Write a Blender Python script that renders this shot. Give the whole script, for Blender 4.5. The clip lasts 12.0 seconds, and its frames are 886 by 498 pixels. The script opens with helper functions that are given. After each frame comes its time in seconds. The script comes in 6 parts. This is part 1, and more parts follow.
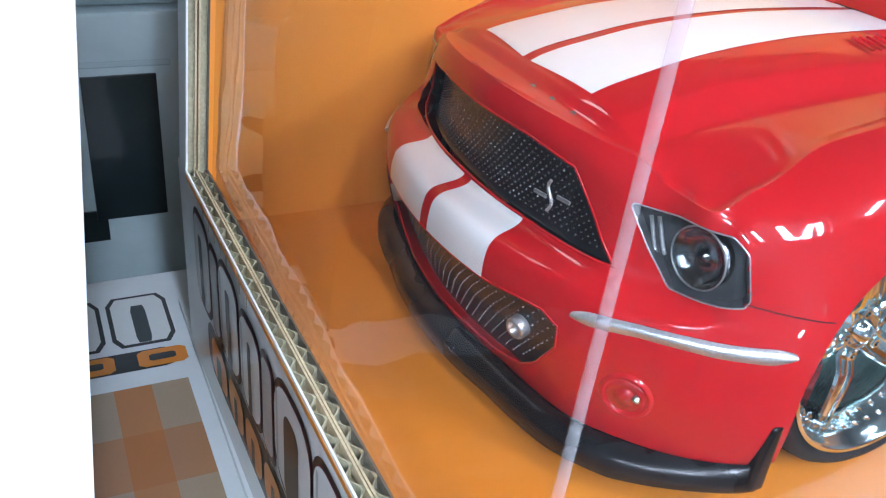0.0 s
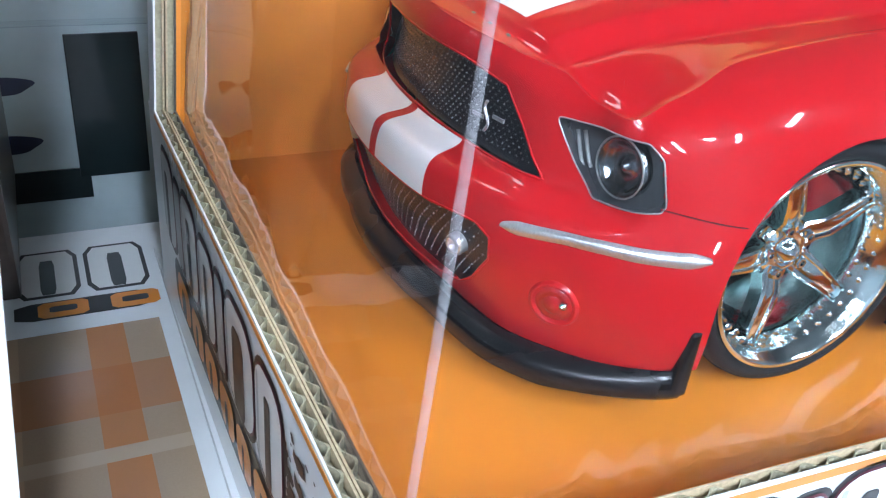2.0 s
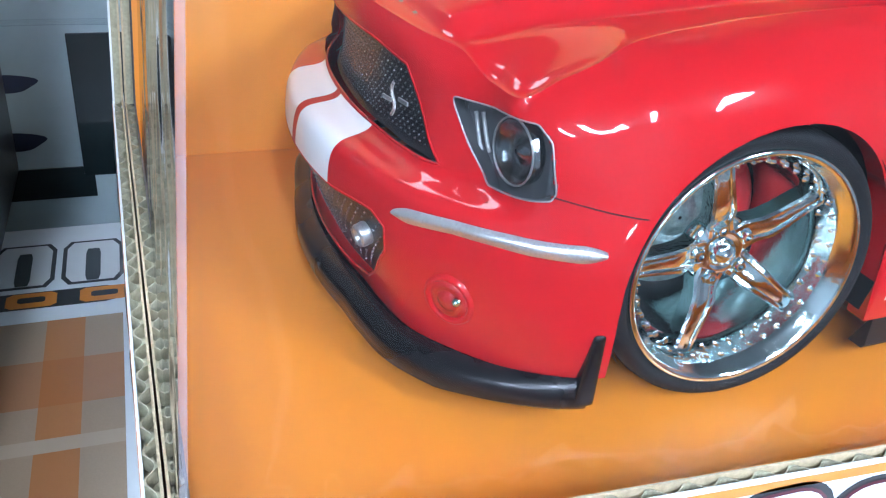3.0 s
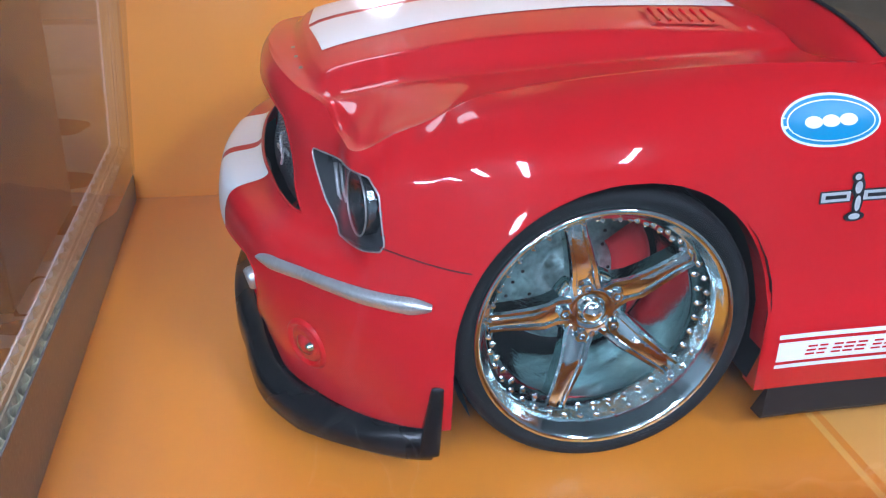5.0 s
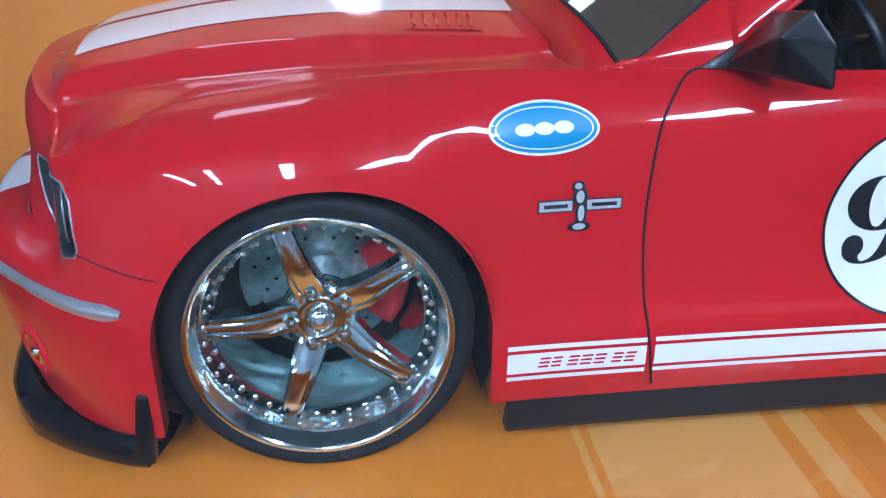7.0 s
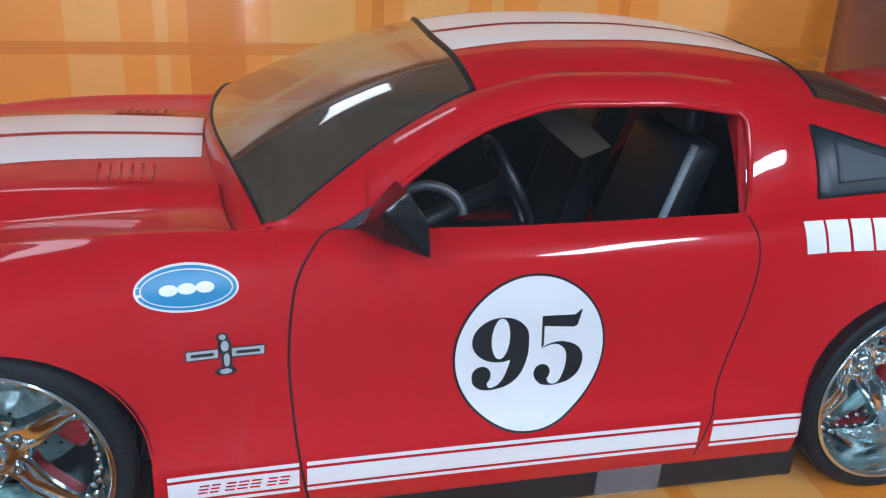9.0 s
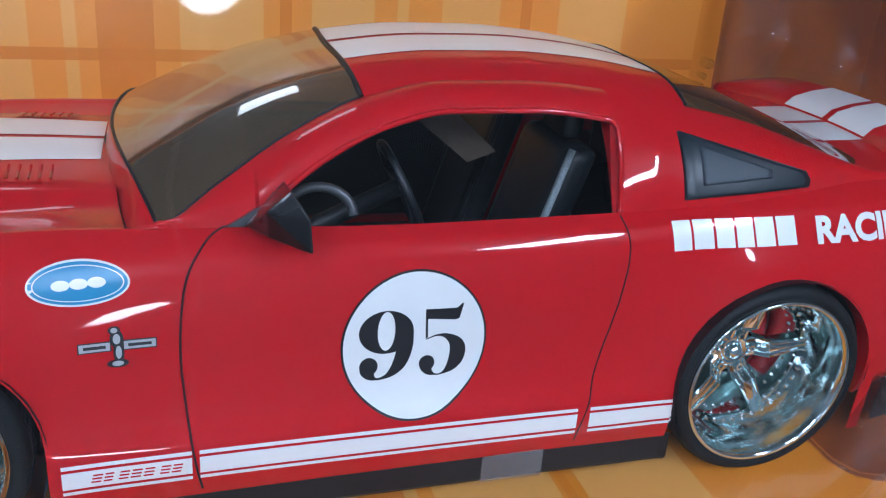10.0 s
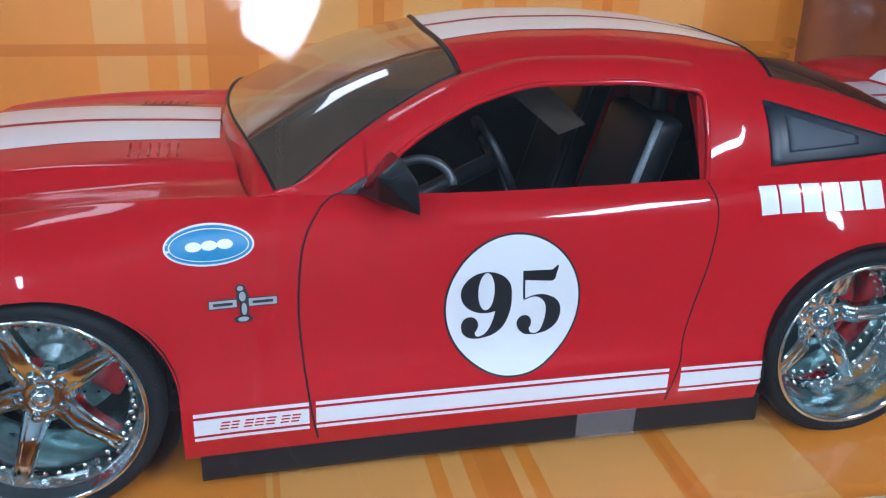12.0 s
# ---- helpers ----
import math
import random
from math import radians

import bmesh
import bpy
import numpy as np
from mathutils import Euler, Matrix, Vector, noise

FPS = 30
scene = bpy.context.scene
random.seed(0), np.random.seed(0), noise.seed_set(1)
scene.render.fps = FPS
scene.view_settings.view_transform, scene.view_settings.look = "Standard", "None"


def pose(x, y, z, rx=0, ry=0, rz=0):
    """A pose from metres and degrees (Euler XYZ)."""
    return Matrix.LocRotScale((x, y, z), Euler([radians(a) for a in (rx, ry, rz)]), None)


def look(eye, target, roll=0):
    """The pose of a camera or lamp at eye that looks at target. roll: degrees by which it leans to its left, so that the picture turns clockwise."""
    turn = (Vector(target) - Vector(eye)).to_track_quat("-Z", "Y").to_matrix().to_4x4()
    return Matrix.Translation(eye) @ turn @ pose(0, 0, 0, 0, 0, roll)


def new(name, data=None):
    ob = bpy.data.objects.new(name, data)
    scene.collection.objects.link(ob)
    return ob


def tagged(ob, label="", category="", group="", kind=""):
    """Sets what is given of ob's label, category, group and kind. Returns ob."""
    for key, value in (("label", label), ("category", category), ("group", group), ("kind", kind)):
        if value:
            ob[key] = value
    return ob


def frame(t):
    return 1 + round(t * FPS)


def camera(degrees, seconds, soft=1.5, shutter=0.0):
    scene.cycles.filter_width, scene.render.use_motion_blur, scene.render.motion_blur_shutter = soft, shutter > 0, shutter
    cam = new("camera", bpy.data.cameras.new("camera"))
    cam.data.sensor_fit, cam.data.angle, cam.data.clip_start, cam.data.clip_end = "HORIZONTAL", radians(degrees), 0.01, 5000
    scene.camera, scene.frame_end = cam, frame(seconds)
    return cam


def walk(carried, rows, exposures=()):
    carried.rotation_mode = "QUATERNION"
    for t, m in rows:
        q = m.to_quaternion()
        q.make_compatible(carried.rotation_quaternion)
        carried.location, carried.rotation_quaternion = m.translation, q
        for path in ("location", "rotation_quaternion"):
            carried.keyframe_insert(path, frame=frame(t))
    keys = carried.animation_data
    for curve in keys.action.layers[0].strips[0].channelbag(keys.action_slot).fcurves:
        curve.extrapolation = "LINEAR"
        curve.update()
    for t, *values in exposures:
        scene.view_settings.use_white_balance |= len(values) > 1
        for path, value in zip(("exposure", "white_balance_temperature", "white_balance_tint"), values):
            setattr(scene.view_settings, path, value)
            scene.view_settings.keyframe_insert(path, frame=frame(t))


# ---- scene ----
cam = camera(52.95, 12.0, soft=1.2)
PATH = [
    (0, (-0.10637, -0.11698, 0.08949), (-0.02789, 0.03945, -0.00731), 4.73),
    (0.5, (-0.10971, -0.12020, 0.08933), (-0.02801, 0.03436, -0.00782), 5.37),
    (1, (-0.11023, -0.12653, 0.09226), (-0.02832, 0.02822, -0.00441), 5.44),
    (1.5, (-0.10902, -0.12989, 0.08748), (-0.02788, 0.02529, -0.00915), 5.35),
    (2, (-0.10115, -0.13130, 0.08241), (-0.02421, 0.02561, -0.01486), 4.95),
    (2.5, (-0.08366, -0.13104, 0.07845), (-0.01477, 0.02931, -0.01922), 4.06),
    (2.7, (-0.07921, -0.13247, 0.07739), (-0.01381, 0.03058, -0.01820), 3.85),
    (4.3, (-0.05414, -0.14598, 0.07235), (-0.01533, 0.02712, -0.02001), 2.62),
    (4.5, (-0.04958, -0.14543, 0.07294), (-0.01366, 0.02907, -0.01795), 2.43),
    (5, (-0.03849, -0.14677, 0.07910), (-0.00768, 0.03112, -0.00696), 1.48),
    (5.5, (-0.02742, -0.14928, 0.08089), (0.00014, 0.03025, -0.00285), 1.10),
    (6, (-0.01570, -0.15232, 0.08531), (0.00723, 0.02766, 0.00116), 0.84),
    (6.5, (-0.00741, -0.15114, 0.08261), (0.01398, 0.02885, -0.00193), 0.73),
    (6.7, (-0.00265, -0.15067, 0.07977), (0.01783, 0.02865, -0.00640), 0.68),
    (8.3, (0.02322, -0.15889, 0.09239), (0.05928, 0.01968, 0.00985), 2.52),
    (8.5, (0.02668, -0.16047, 0.09655), (0.06375, 0.01765, 0.01350), 2.72),
    (9, (0.03654, -0.16330, 0.10425), (0.08106, 0.01388, 0.02285), 3.32),
    (9.5, (0.04417, -0.17062, 0.10538), (0.09531, 0.00563, 0.02588), 3.84),
    (10, (0.04341, -0.17370, 0.10663), (0.10031, 0.00103, 0.02770), 4.74),
    (10.5, (0.04467, -0.18054, 0.11121), (0.10719, -0.00742, 0.03296), 5.73),
    (11, (0.04772, -0.18818, 0.11029), (0.11144, -0.01542, 0.03223), 5.65),
    (11.5, (0.04586, -0.18625, 0.10436), (0.10132, -0.01048, 0.02672), 3.94),
    (12, (0.03612, -0.18394, 0.10318), (0.07763, -0.00458, 0.02504), 2.06),
]
walk(cam, [(t, look(eye, target, roll)) for t, eye, target, roll in PATH], exposures=[(0, 0.5, 5900, 10), (0.5, 0.08, 5950, 10), (1.0, 0.0, 6000, 10), (1.6, 0.14, 5950, 10), (2.1, 0.58, 5900, 10), (2.5, 0.64, 5600, 10), (2.7, 0.64, 5600, 10), (4.5, 0.26, 5700, 10), (5.0, 0.10, 5450, 10), (6.0, -0.10, 4950, 10), (6.5, -0.10, 4900, 10), (8.5, -0.42, 5950, 10), (9.0, -0.43, 5700, 10), (10.5, -0.53, 5500, 10), (12, -0.43, 5430, 10)])

# ---- light, world and exposure ----
world = bpy.data.worlds.new("shop_world")
scene.world = world
world.use_nodes = True
bg = world.node_tree.nodes["Background"]
bg.inputs["Color"].default_value = (0.75, 0.85, 0.9, 1)
bg.inputs["Strength"].default_value = 0.06


# ---- materials ----
def material(name, color, rough=0.5, metal=0.0, vary=0.08, scale=300.0, bump=0.0, coat=0.0, spec=0.5, wear=0.0, fine=None):
    """Principled material whose colour varies at two scales, with fine relief."""
    m = bpy.data.materials.new(name)
    m.use_nodes = True
    nt = m.node_tree
    b = nt.nodes["Principled BSDF"]
    b.inputs["Roughness"].default_value = rough
    b.inputs["Metallic"].default_value = metal
    b.inputs["Coat Weight"].default_value = coat
    b.inputs["Coat Roughness"].default_value = 0.03
    b.inputs["Specular IOR Level"].default_value = spec
    tc = nt.nodes.new("ShaderNodeTexCoord")
    big = nt.nodes.new("ShaderNodeTexNoise")
    big.inputs["Scale"].default_value = scale * 0.12
    big.inputs["Detail"].default_value = 3
    small = nt.nodes.new("ShaderNodeTexNoise")
    small.inputs["Scale"].default_value = fine or scale * 3
    small.inputs["Detail"].default_value = 4
    nt.links.new(tc.outputs["Object"], big.inputs["Vector"])
    nt.links.new(tc.outputs["Object"], small.inputs["Vector"])
    add = nt.nodes.new("ShaderNodeMath")
    add.operation = "ADD"
    nt.links.new(big.outputs["Fac"], add.inputs[0])
    nt.links.new(small.outputs["Fac"], add.inputs[1])
    mr = nt.nodes.new("ShaderNodeMapRange")
    mr.inputs["From Min"].default_value = 0.7
    mr.inputs["From Max"].default_value = 1.3
    mr.inputs["To Min"].default_value = 1 - vary
    mr.inputs["To Max"].default_value = 1 + vary
    nt.links.new(add.outputs[0], mr.inputs["Value"])
    mix = nt.nodes.new("ShaderNodeVectorMath")
    mix.operation = "SCALE"
    mix.inputs[0].default_value = color
    nt.links.new(mr.outputs["Result"], mix.inputs["Scale"])
    nt.links.new(mix.outputs["Vector"], b.inputs["Base Color"])
    if wear:
        rr = nt.nodes.new("ShaderNodeMapRange")
        rr.inputs["From Min"].default_value = 0.35
        rr.inputs["From Max"].default_value = 0.7
        rr.inputs["To Min"].default_value = rough
        rr.inputs["To Max"].default_value = min(1.0, rough + wear)
        nt.links.new(big.outputs["Fac"], rr.inputs["Value"])
        nt.links.new(rr.outputs["Result"], b.inputs["Roughness"])
    if bump:
        bp = nt.nodes.new("ShaderNodeBump")
        bp.inputs["Strength"].default_value = bump
        bp.inputs["Distance"].default_value = 0.0002
        nt.links.new(small.outputs["Fac"], bp.inputs["Height"])
        nt.links.new(bp.outputs["Normal"], b.inputs["Normal"])
    return m


def film_material(name, tint, gloss, haze=0.0, scuff=0.0, veil_tone=(0.8, 0.78, 0.8), straight=0.035, slant=4.5):
    """Thin clear plastic: it lets light straight through and mirrors a little, more so at a slant."""
    m = bpy.data.materials.new(name)
    m.use_nodes = True
    nt = m.node_tree
    nt.nodes.clear()
    out = nt.nodes.new("ShaderNodeOutputMaterial")
    tr = nt.nodes.new("ShaderNodeBsdfTransparent")
    tr.inputs["Color"].default_value = (*tint, 1)
    gl = nt.nodes.new("ShaderNodeBsdfGlossy")
    gl.inputs["Roughness"].default_value = 0.04
    df = nt.nodes.new("ShaderNodeBsdfDiffuse")
    df.inputs["Color"].default_value = (*veil_tone, 1)
    fr = nt.nodes.new("ShaderNodeLayerWeight")
    fr.inputs["Blend"].default_value = 0.5
    pw = nt.nodes.new("ShaderNodeMath")
    pw.operation = "POWER"
    pw.inputs[1].default_value = slant
    ad = nt.nodes.new("ShaderNodeMath")
    ad.operation = "ADD"
    ad.inputs[1].default_value = straight
    ml = nt.nodes.new("ShaderNodeMath")
    ml.operation = "MULTIPLY"
    ml.inputs[1].default_value = gloss
    nt.links.new(fr.outputs["Facing"], pw.inputs[0])
    nt.links.new(pw.outputs[0], ad.inputs[0])
    tc = nt.nodes.new("ShaderNodeTexCoord")
    nz = nt.nodes.new("ShaderNodeTexNoise")
    nz.inputs["Scale"].default_value = 26
    nz.inputs["Detail"].default_value = 2
    bp = nt.nodes.new("ShaderNodeBump")
    bp.inputs["Strength"].default_value = 0.25
    bp.inputs["Distance"].default_value = 0.004
    nt.links.new(tc.outputs["Object"], nz.inputs["Vector"])
    nt.links.new(nz.outputs["Fac"], bp.inputs["Height"])
    nt.links.new(bp.outputs["Normal"], gl.inputs["Normal"])
    nt.links.new(ad.outputs[0], ml.inputs[0])
    m1 = nt.nodes.new("ShaderNodeMixShader")
    m1.inputs["Fac"].default_value = haze
    nt.links.new(tr.outputs[0], m1.inputs[1])
    nt.links.new(df.outputs[0], m1.inputs[2])
    if scuff:
        g2 = nt.nodes.new("ShaderNodeBsdfGlossy")
        g2.inputs["Roughness"].default_value = 0.30
        ms = nt.nodes.new("ShaderNodeMixShader")
        ms.inputs["Fac"].default_value = scuff
        nt.links.new(m1.outputs[0], ms.inputs[1])
        nt.links.new(g2.outputs[0], ms.inputs[2])
        m1 = ms
    m2 = nt.nodes.new("ShaderNodeMixShader")
    nt.links.new(ml.outputs[0], m2.inputs["Fac"])
    nt.links.new(m1.outputs[0], m2.inputs[1])
    nt.links.new(gl.outputs[0], m2.inputs[2])
    nt.links.new(m2.outputs[0], out.inputs["Surface"])
    return m


def lamp_material(name, color, strength):
    m = bpy.data.materials.new(name)
    m.use_nodes = True
    b = m.node_tree.nodes["Principled BSDF"]
    b.inputs["Base Color"].default_value = (0.9, 0.9, 0.9, 1)
    b.inputs["Emission Color"].default_value = (*color, 1)
    b.inputs["Emission Strength"].default_value = strength
    return m


def striped(name, base, bands, axis="X", rough=0.4, coat=0.0):
    """Printed card: bands of (from, to, colour) metres along one axis over a base colour."""
    m = material(name, base, rough, vary=0.05, scale=60, coat=coat, fine=2500, bump=0.02)
    nt = m.node_tree
    b = nt.nodes["Principled BSDF"]
    src = b.inputs["Base Color"].links[0].from_socket
    tc = nt.nodes.new("ShaderNodeTexCoord")
    sep = nt.nodes.new("ShaderNodeSeparateXYZ")
    nt.links.new(tc.outputs["Object"], sep.inputs[0])
    for lo, hi, col, ax in bands:
        g = nt.nodes.new("ShaderNodeMath")
        g.operation = "COMPARE"
        g.inputs[1].default_value = (lo + hi) / 2
        g.inputs[2].default_value = (hi - lo) / 2
        nt.links.new(sep.outputs[ax], g.inputs[0])
        mx = nt.nodes.new("ShaderNodeMix")
        mx.data_type = "RGBA"
        mx.inputs["B"].default_value = (*col[:3], 1)
        k = nt.nodes.new("ShaderNodeMath")
        k.operation = "MULTIPLY"
        k.inputs[1].default_value = col[3] if len(col) > 3 else 1.0
        nt.links.new(g.outputs[0], k.inputs[0])
        nt.links.new(k.outputs[0], mx.inputs["Factor"])
        nt.links.new(src, mx.inputs["A"])
        src = mx.outputs["Result"]
    nt.links.new(src, b.inputs["Base Color"])
    return m


RED = material("red_paint", (0.50, 0.008, 0.012), 0.28, vary=0.03, scale=200, coat=0.75, spec=0.06)
WHITE = material("white_print", (0.80, 0.80, 0.78), 0.3, vary=0.02, scale=200, coat=0.6)
BLACK = material("black_plastic", (0.010, 0.010, 0.011), 0.38, spec=0.3, vary=0.25, scale=500, bump=0.05, wear=0.15)
GLOSSBLACK = material("gloss_black_plastic", (0.004, 0.004, 0.005), 0.22, vary=0.25, scale=500, bump=0.03, wear=0.12, coat=0.1, spec=0.3)
RUBBER = material("tyre_rubber", (0.011, 0.012, 0.013), 0.55, spec=0.22, vary=0.3, scale=600, bump=0.2, wear=0.2)
CHROME = material("chrome_plating", (0.80, 0.91, 0.90), 0.035, 1.0, vary=0.03, scale=400, wear=0.05, bump=0.22, fine=1100)
SATIN = material("bright_plating", (0.78, 0.91, 0.90), 0.05, 1.0, vary=0.05, scale=500, wear=0.12, bump=0.18, fine=800)
SILVER = material("silver_paint", (0.56, 0.57, 0.56), 0.34, 0.75, vary=0.2, scale=900, bump=0.25)
DISC = material("brake_disc_metal", (0.40, 0.53, 0.52), 0.28, 0.7, vary=0.4, scale=1500, bump=1.0, fine=900)
INK = material("black_print", (0.01, 0.01, 0.012), 0.35, vary=0.1, coat=0.4)
GAP = material("dark_gap", (0.02, 0.002, 0.004), 0.8, vary=0.1)
BLUE = material("blue_print", (0.014, 0.23, 0.43), 0.3, vary=0.05, coat=0.6)
GREYP = material("grey_print", (0.45, 0.46, 0.46), 0.35, vary=0.1, coat=0.4)
CABIN = material("cabin_plastic", (0.007, 0.009, 0.011), 0.45, vary=0.3, scale=300, bump=0.1)
# its brown diffuse veil imitates the orange card mirrored in the glass
GLASS = film_material("tinted_glass", (0.24, 0.20, 0.15), 1.3, 0.18, 0.03, (0.36, 0.25, 0.14), straight=0.08, slant=2.6)
LENS = film_material("clear_lens", (0.93, 0.94, 0.95), 1.3)
# its faint bluish veil imitates glare over the window
FILM = film_material("window_film", (0.955, 0.945, 0.95), 0.9, 0.003, 0.009, (0.72, 0.8, 0.88))
ENDFILM = film_material("end_film", (0.86, 0.81, 0.80), 2.1, 0.02, straight=0.004, slant=6.0)
# the tints of tray and blister also hold the shade at the tail end
TRAYFILM = film_material("tray_film", (0.60, 0.47, 0.38), 0.8, 0.02, 0.03)
BLISTER = film_material("blister_film", (0.53, 0.42, 0.37), 1.0, 0.035, 0.035)
FOLD = film_material("film_fold", (0.80, 0.66, 0.74), 0.35, 0.22)
TAPE = film_material("clear_tape", (0.8, 0.8, 0.8), 1.0, 0.12)
DARKCARD = material("dark_grey_card", (0.085, 0.075, 0.068), 0.3, vary=0.3, scale=120, coat=0.4, fine=1500, bump=0.1)
CALIPER = material("caliper_red", (0.55, 0.01, 0.015), 0.35, vary=0.05, coat=0.5)
KRAFT = material("kraft_board", (0.50, 0.40, 0.25), 0.85, vary=0.2, scale=500, bump=0.3)
FLUTE = material("flute_paper", (0.36, 0.33, 0.22), 0.9, vary=0.25, scale=500, bump=0.3)
ORANGE = material("orange_card", (0.72, 0.235, 0.018), 0.28, vary=0.06, scale=70, coat=0.25, fine=2500, bump=0.03)
WHITECARD = material("white_card", (0.80, 0.82, 0.82), 0.3, vary=0.03, scale=70, coat=0.3)
LITE = (0.80, 0.40, 0.10, 0.75)
DEEP = (0.66, 0.19, 0.012, 0.8)
FLOORCARD = striped("orange_floor_card", (0.72, 0.235, 0.018), [
    (0.0385, 0.066, LITE, 0), (0.036, 0.0372, LITE, 0), (0.069, 0.073, LITE, 0), (0.0755, 0.0815, DEEP, 0), (0.0815, 0.0840, LITE, 0),
    (0.087, 0.111, LITE, 0), (0.112, 0.114, DEEP, 0), (0.116, 0.14, LITE, 0)], rough=0.28, coat=0.3)
BACKCARD = striped("orange_back_card", (0.80, 0.29, 0.036), [
    (0.0, 0.012, LITE, 0), (0.0195, 0.0225, LITE, 0), (0.027, 0.040, DEEP, 0), (0.046, 0.066, LITE, 0), (0.070, 0.073, DEEP, 0),
    (0.078, 0.094, LITE, 0), (0.100, 0.103, LITE, 0), (0.112, 0.128, LITE, 0), (0.134, 0.137, DEEP, 0), (0.145, 0.165, LITE, 0),
    (0.0575, 0.0605, DEEP, 2), (0.083, 0.087, LITE, 2)], rough=0.35, coat=0.2)


# ---- mesh helpers ----
def mesh_object(name, verts, faces, mat, smooth=True):
    me = bpy.data.meshes.new(name)
    me.from_pydata([tuple(map(float, v)) for v in verts], [], [tuple(f) for f in faces])
    me.materials.append(mat)
    me.polygons.foreach_set("use_smooth", [smooth] * len(me.polygons))
    me.update()
    return new(name, me)


def thing(name, base, label, category, group="", kind=""):
    ob = new(name)
    ob.location = base
    ob.empty_display_size = 0.01
    return tagged(ob, label, category, group, kind)


def under(ob, parent):
    """Hang ob, whose mesh is in world places, under parent."""
    ob.parent = parent
    top = parent
    while top.parent:
        top = top.parent
    ob.matrix_parent_inverse = Matrix.Translation(-Vector(top.location)) if parent.parent is None else Matrix.Identity(4)
    return ob


def part(name, bm, mat, parent, label="", smooth=True):
    """One bmesh, or (verts, faces), as one mesh object under a thing or a part."""
    if isinstance(bm, tuple):
        ob = mesh_object(name, bm[0], bm[1], mat, smooth)
    else:
        me = bpy.data.meshes.new(name)
        bm.to_mesh(me)
        bm.free()
        me.materials.append(mat)
        me.polygons.foreach_set("use_smooth", [smooth] * len(me.polygons))
        ob = new(name, me)
    if label:
        tagged(ob, label)
    return under(ob, parent)


def sharp(ob, angle=35):
    """Smooth shading but for edges sharper than the angle."""
    me = ob.data
    bm = bmesh.new()
    bm.from_mesh(me)
    lim = radians(angle)
    for e in bm.edges:
        if len(e.link_faces) == 2 and e.calc_face_angle(0) > lim:
            e.smooth = False
    bm.to_mesh(me)
    bm.free()
    return ob


def box_bm(lo, hi, bevel=0.0, seg=2):
    bm = bmesh.new()
    m = Matrix.LocRotScale(((lo[0] + hi[0]) / 2, (lo[1] + hi[1]) / 2, (lo[2] + hi[2]) / 2), None,
                           (hi[0] - lo[0], hi[1] - lo[1], hi[2] - lo[2]))
    bmesh.ops.create_cube(bm, size=1, matrix=m)
    if bevel:
        bmesh.ops.bevel(bm, geom=bm.edges[:], offset=bevel, segments=seg, profile=0.7, affect="EDGES")
    return bm


def grid_faces(nu, nv, skip=None, flip=False):
    fs = []
    for i in range(nu - 1):
        for j in range(nv - 1):
            if skip is not None and skip[i, j]:
                continue
            f = (i * nv + j, (i + 1) * nv + j, (i + 1) * nv + j + 1, i * nv + j + 1)
            fs.append(f[::-1] if flip else f)
    return fs


def lathe(profile, axis_point, n=64, axis="y", close=False):
    """Turn (radius, offset along the axis) round an axis through axis_point."""
    vs, fs = [], []
    k = len(profile)
    for i in range(n):
        a = 2 * math.pi * i / n
        for r, o in profile:
            vs.append((axis_point[0] + r * math.cos(a), axis_point[1] + o, axis_point[2] + r * math.sin(a)))
    for i in range(n):
        for j in range(k - 1):
            i2 = (i + 1) % n
            fs.append((i * k + j, i * k + j + 1, i2 * k + j + 1, i2 * k + j))
    return vs, fs


def tube(points, r, n=8, closed=False):
    """A round tube along points."""
    pts = [Vector(p) for p in points]
    vs, fs = [], []
    m = len(pts)
    for i, p in enumerate(pts):
        a = pts[(i - 1) % m] if closed or i else pts[0]
        b = pts[(i + 1) % m] if closed or i < m - 1 else pts[-1]
        d = (b - a).normalized()
        s = d.cross(Vector((0.31, 0.2, 0.93))).normalized()
        t = d.cross(s)
        rr = r[i] if isinstance(r, (list, tuple)) else r
        for k in range(n):
            w = 2 * math.pi * k / n
            vs.append(p + (s * math.cos(w) + t * math.sin(w)) * rr)
    for i in range(m if closed else m - 1):
        j = (i + 1) % m
        for k in range(n):
            k2 = (k + 1) % n
            fs.append((i * n + k, j * n + k, j * n + k2, i * n + k2))
    if not closed:
        fs.append(tuple(range(n))[::-1])
        fs.append(tuple((m - 1) * n + k for k in range(n)))
    return vs, fs


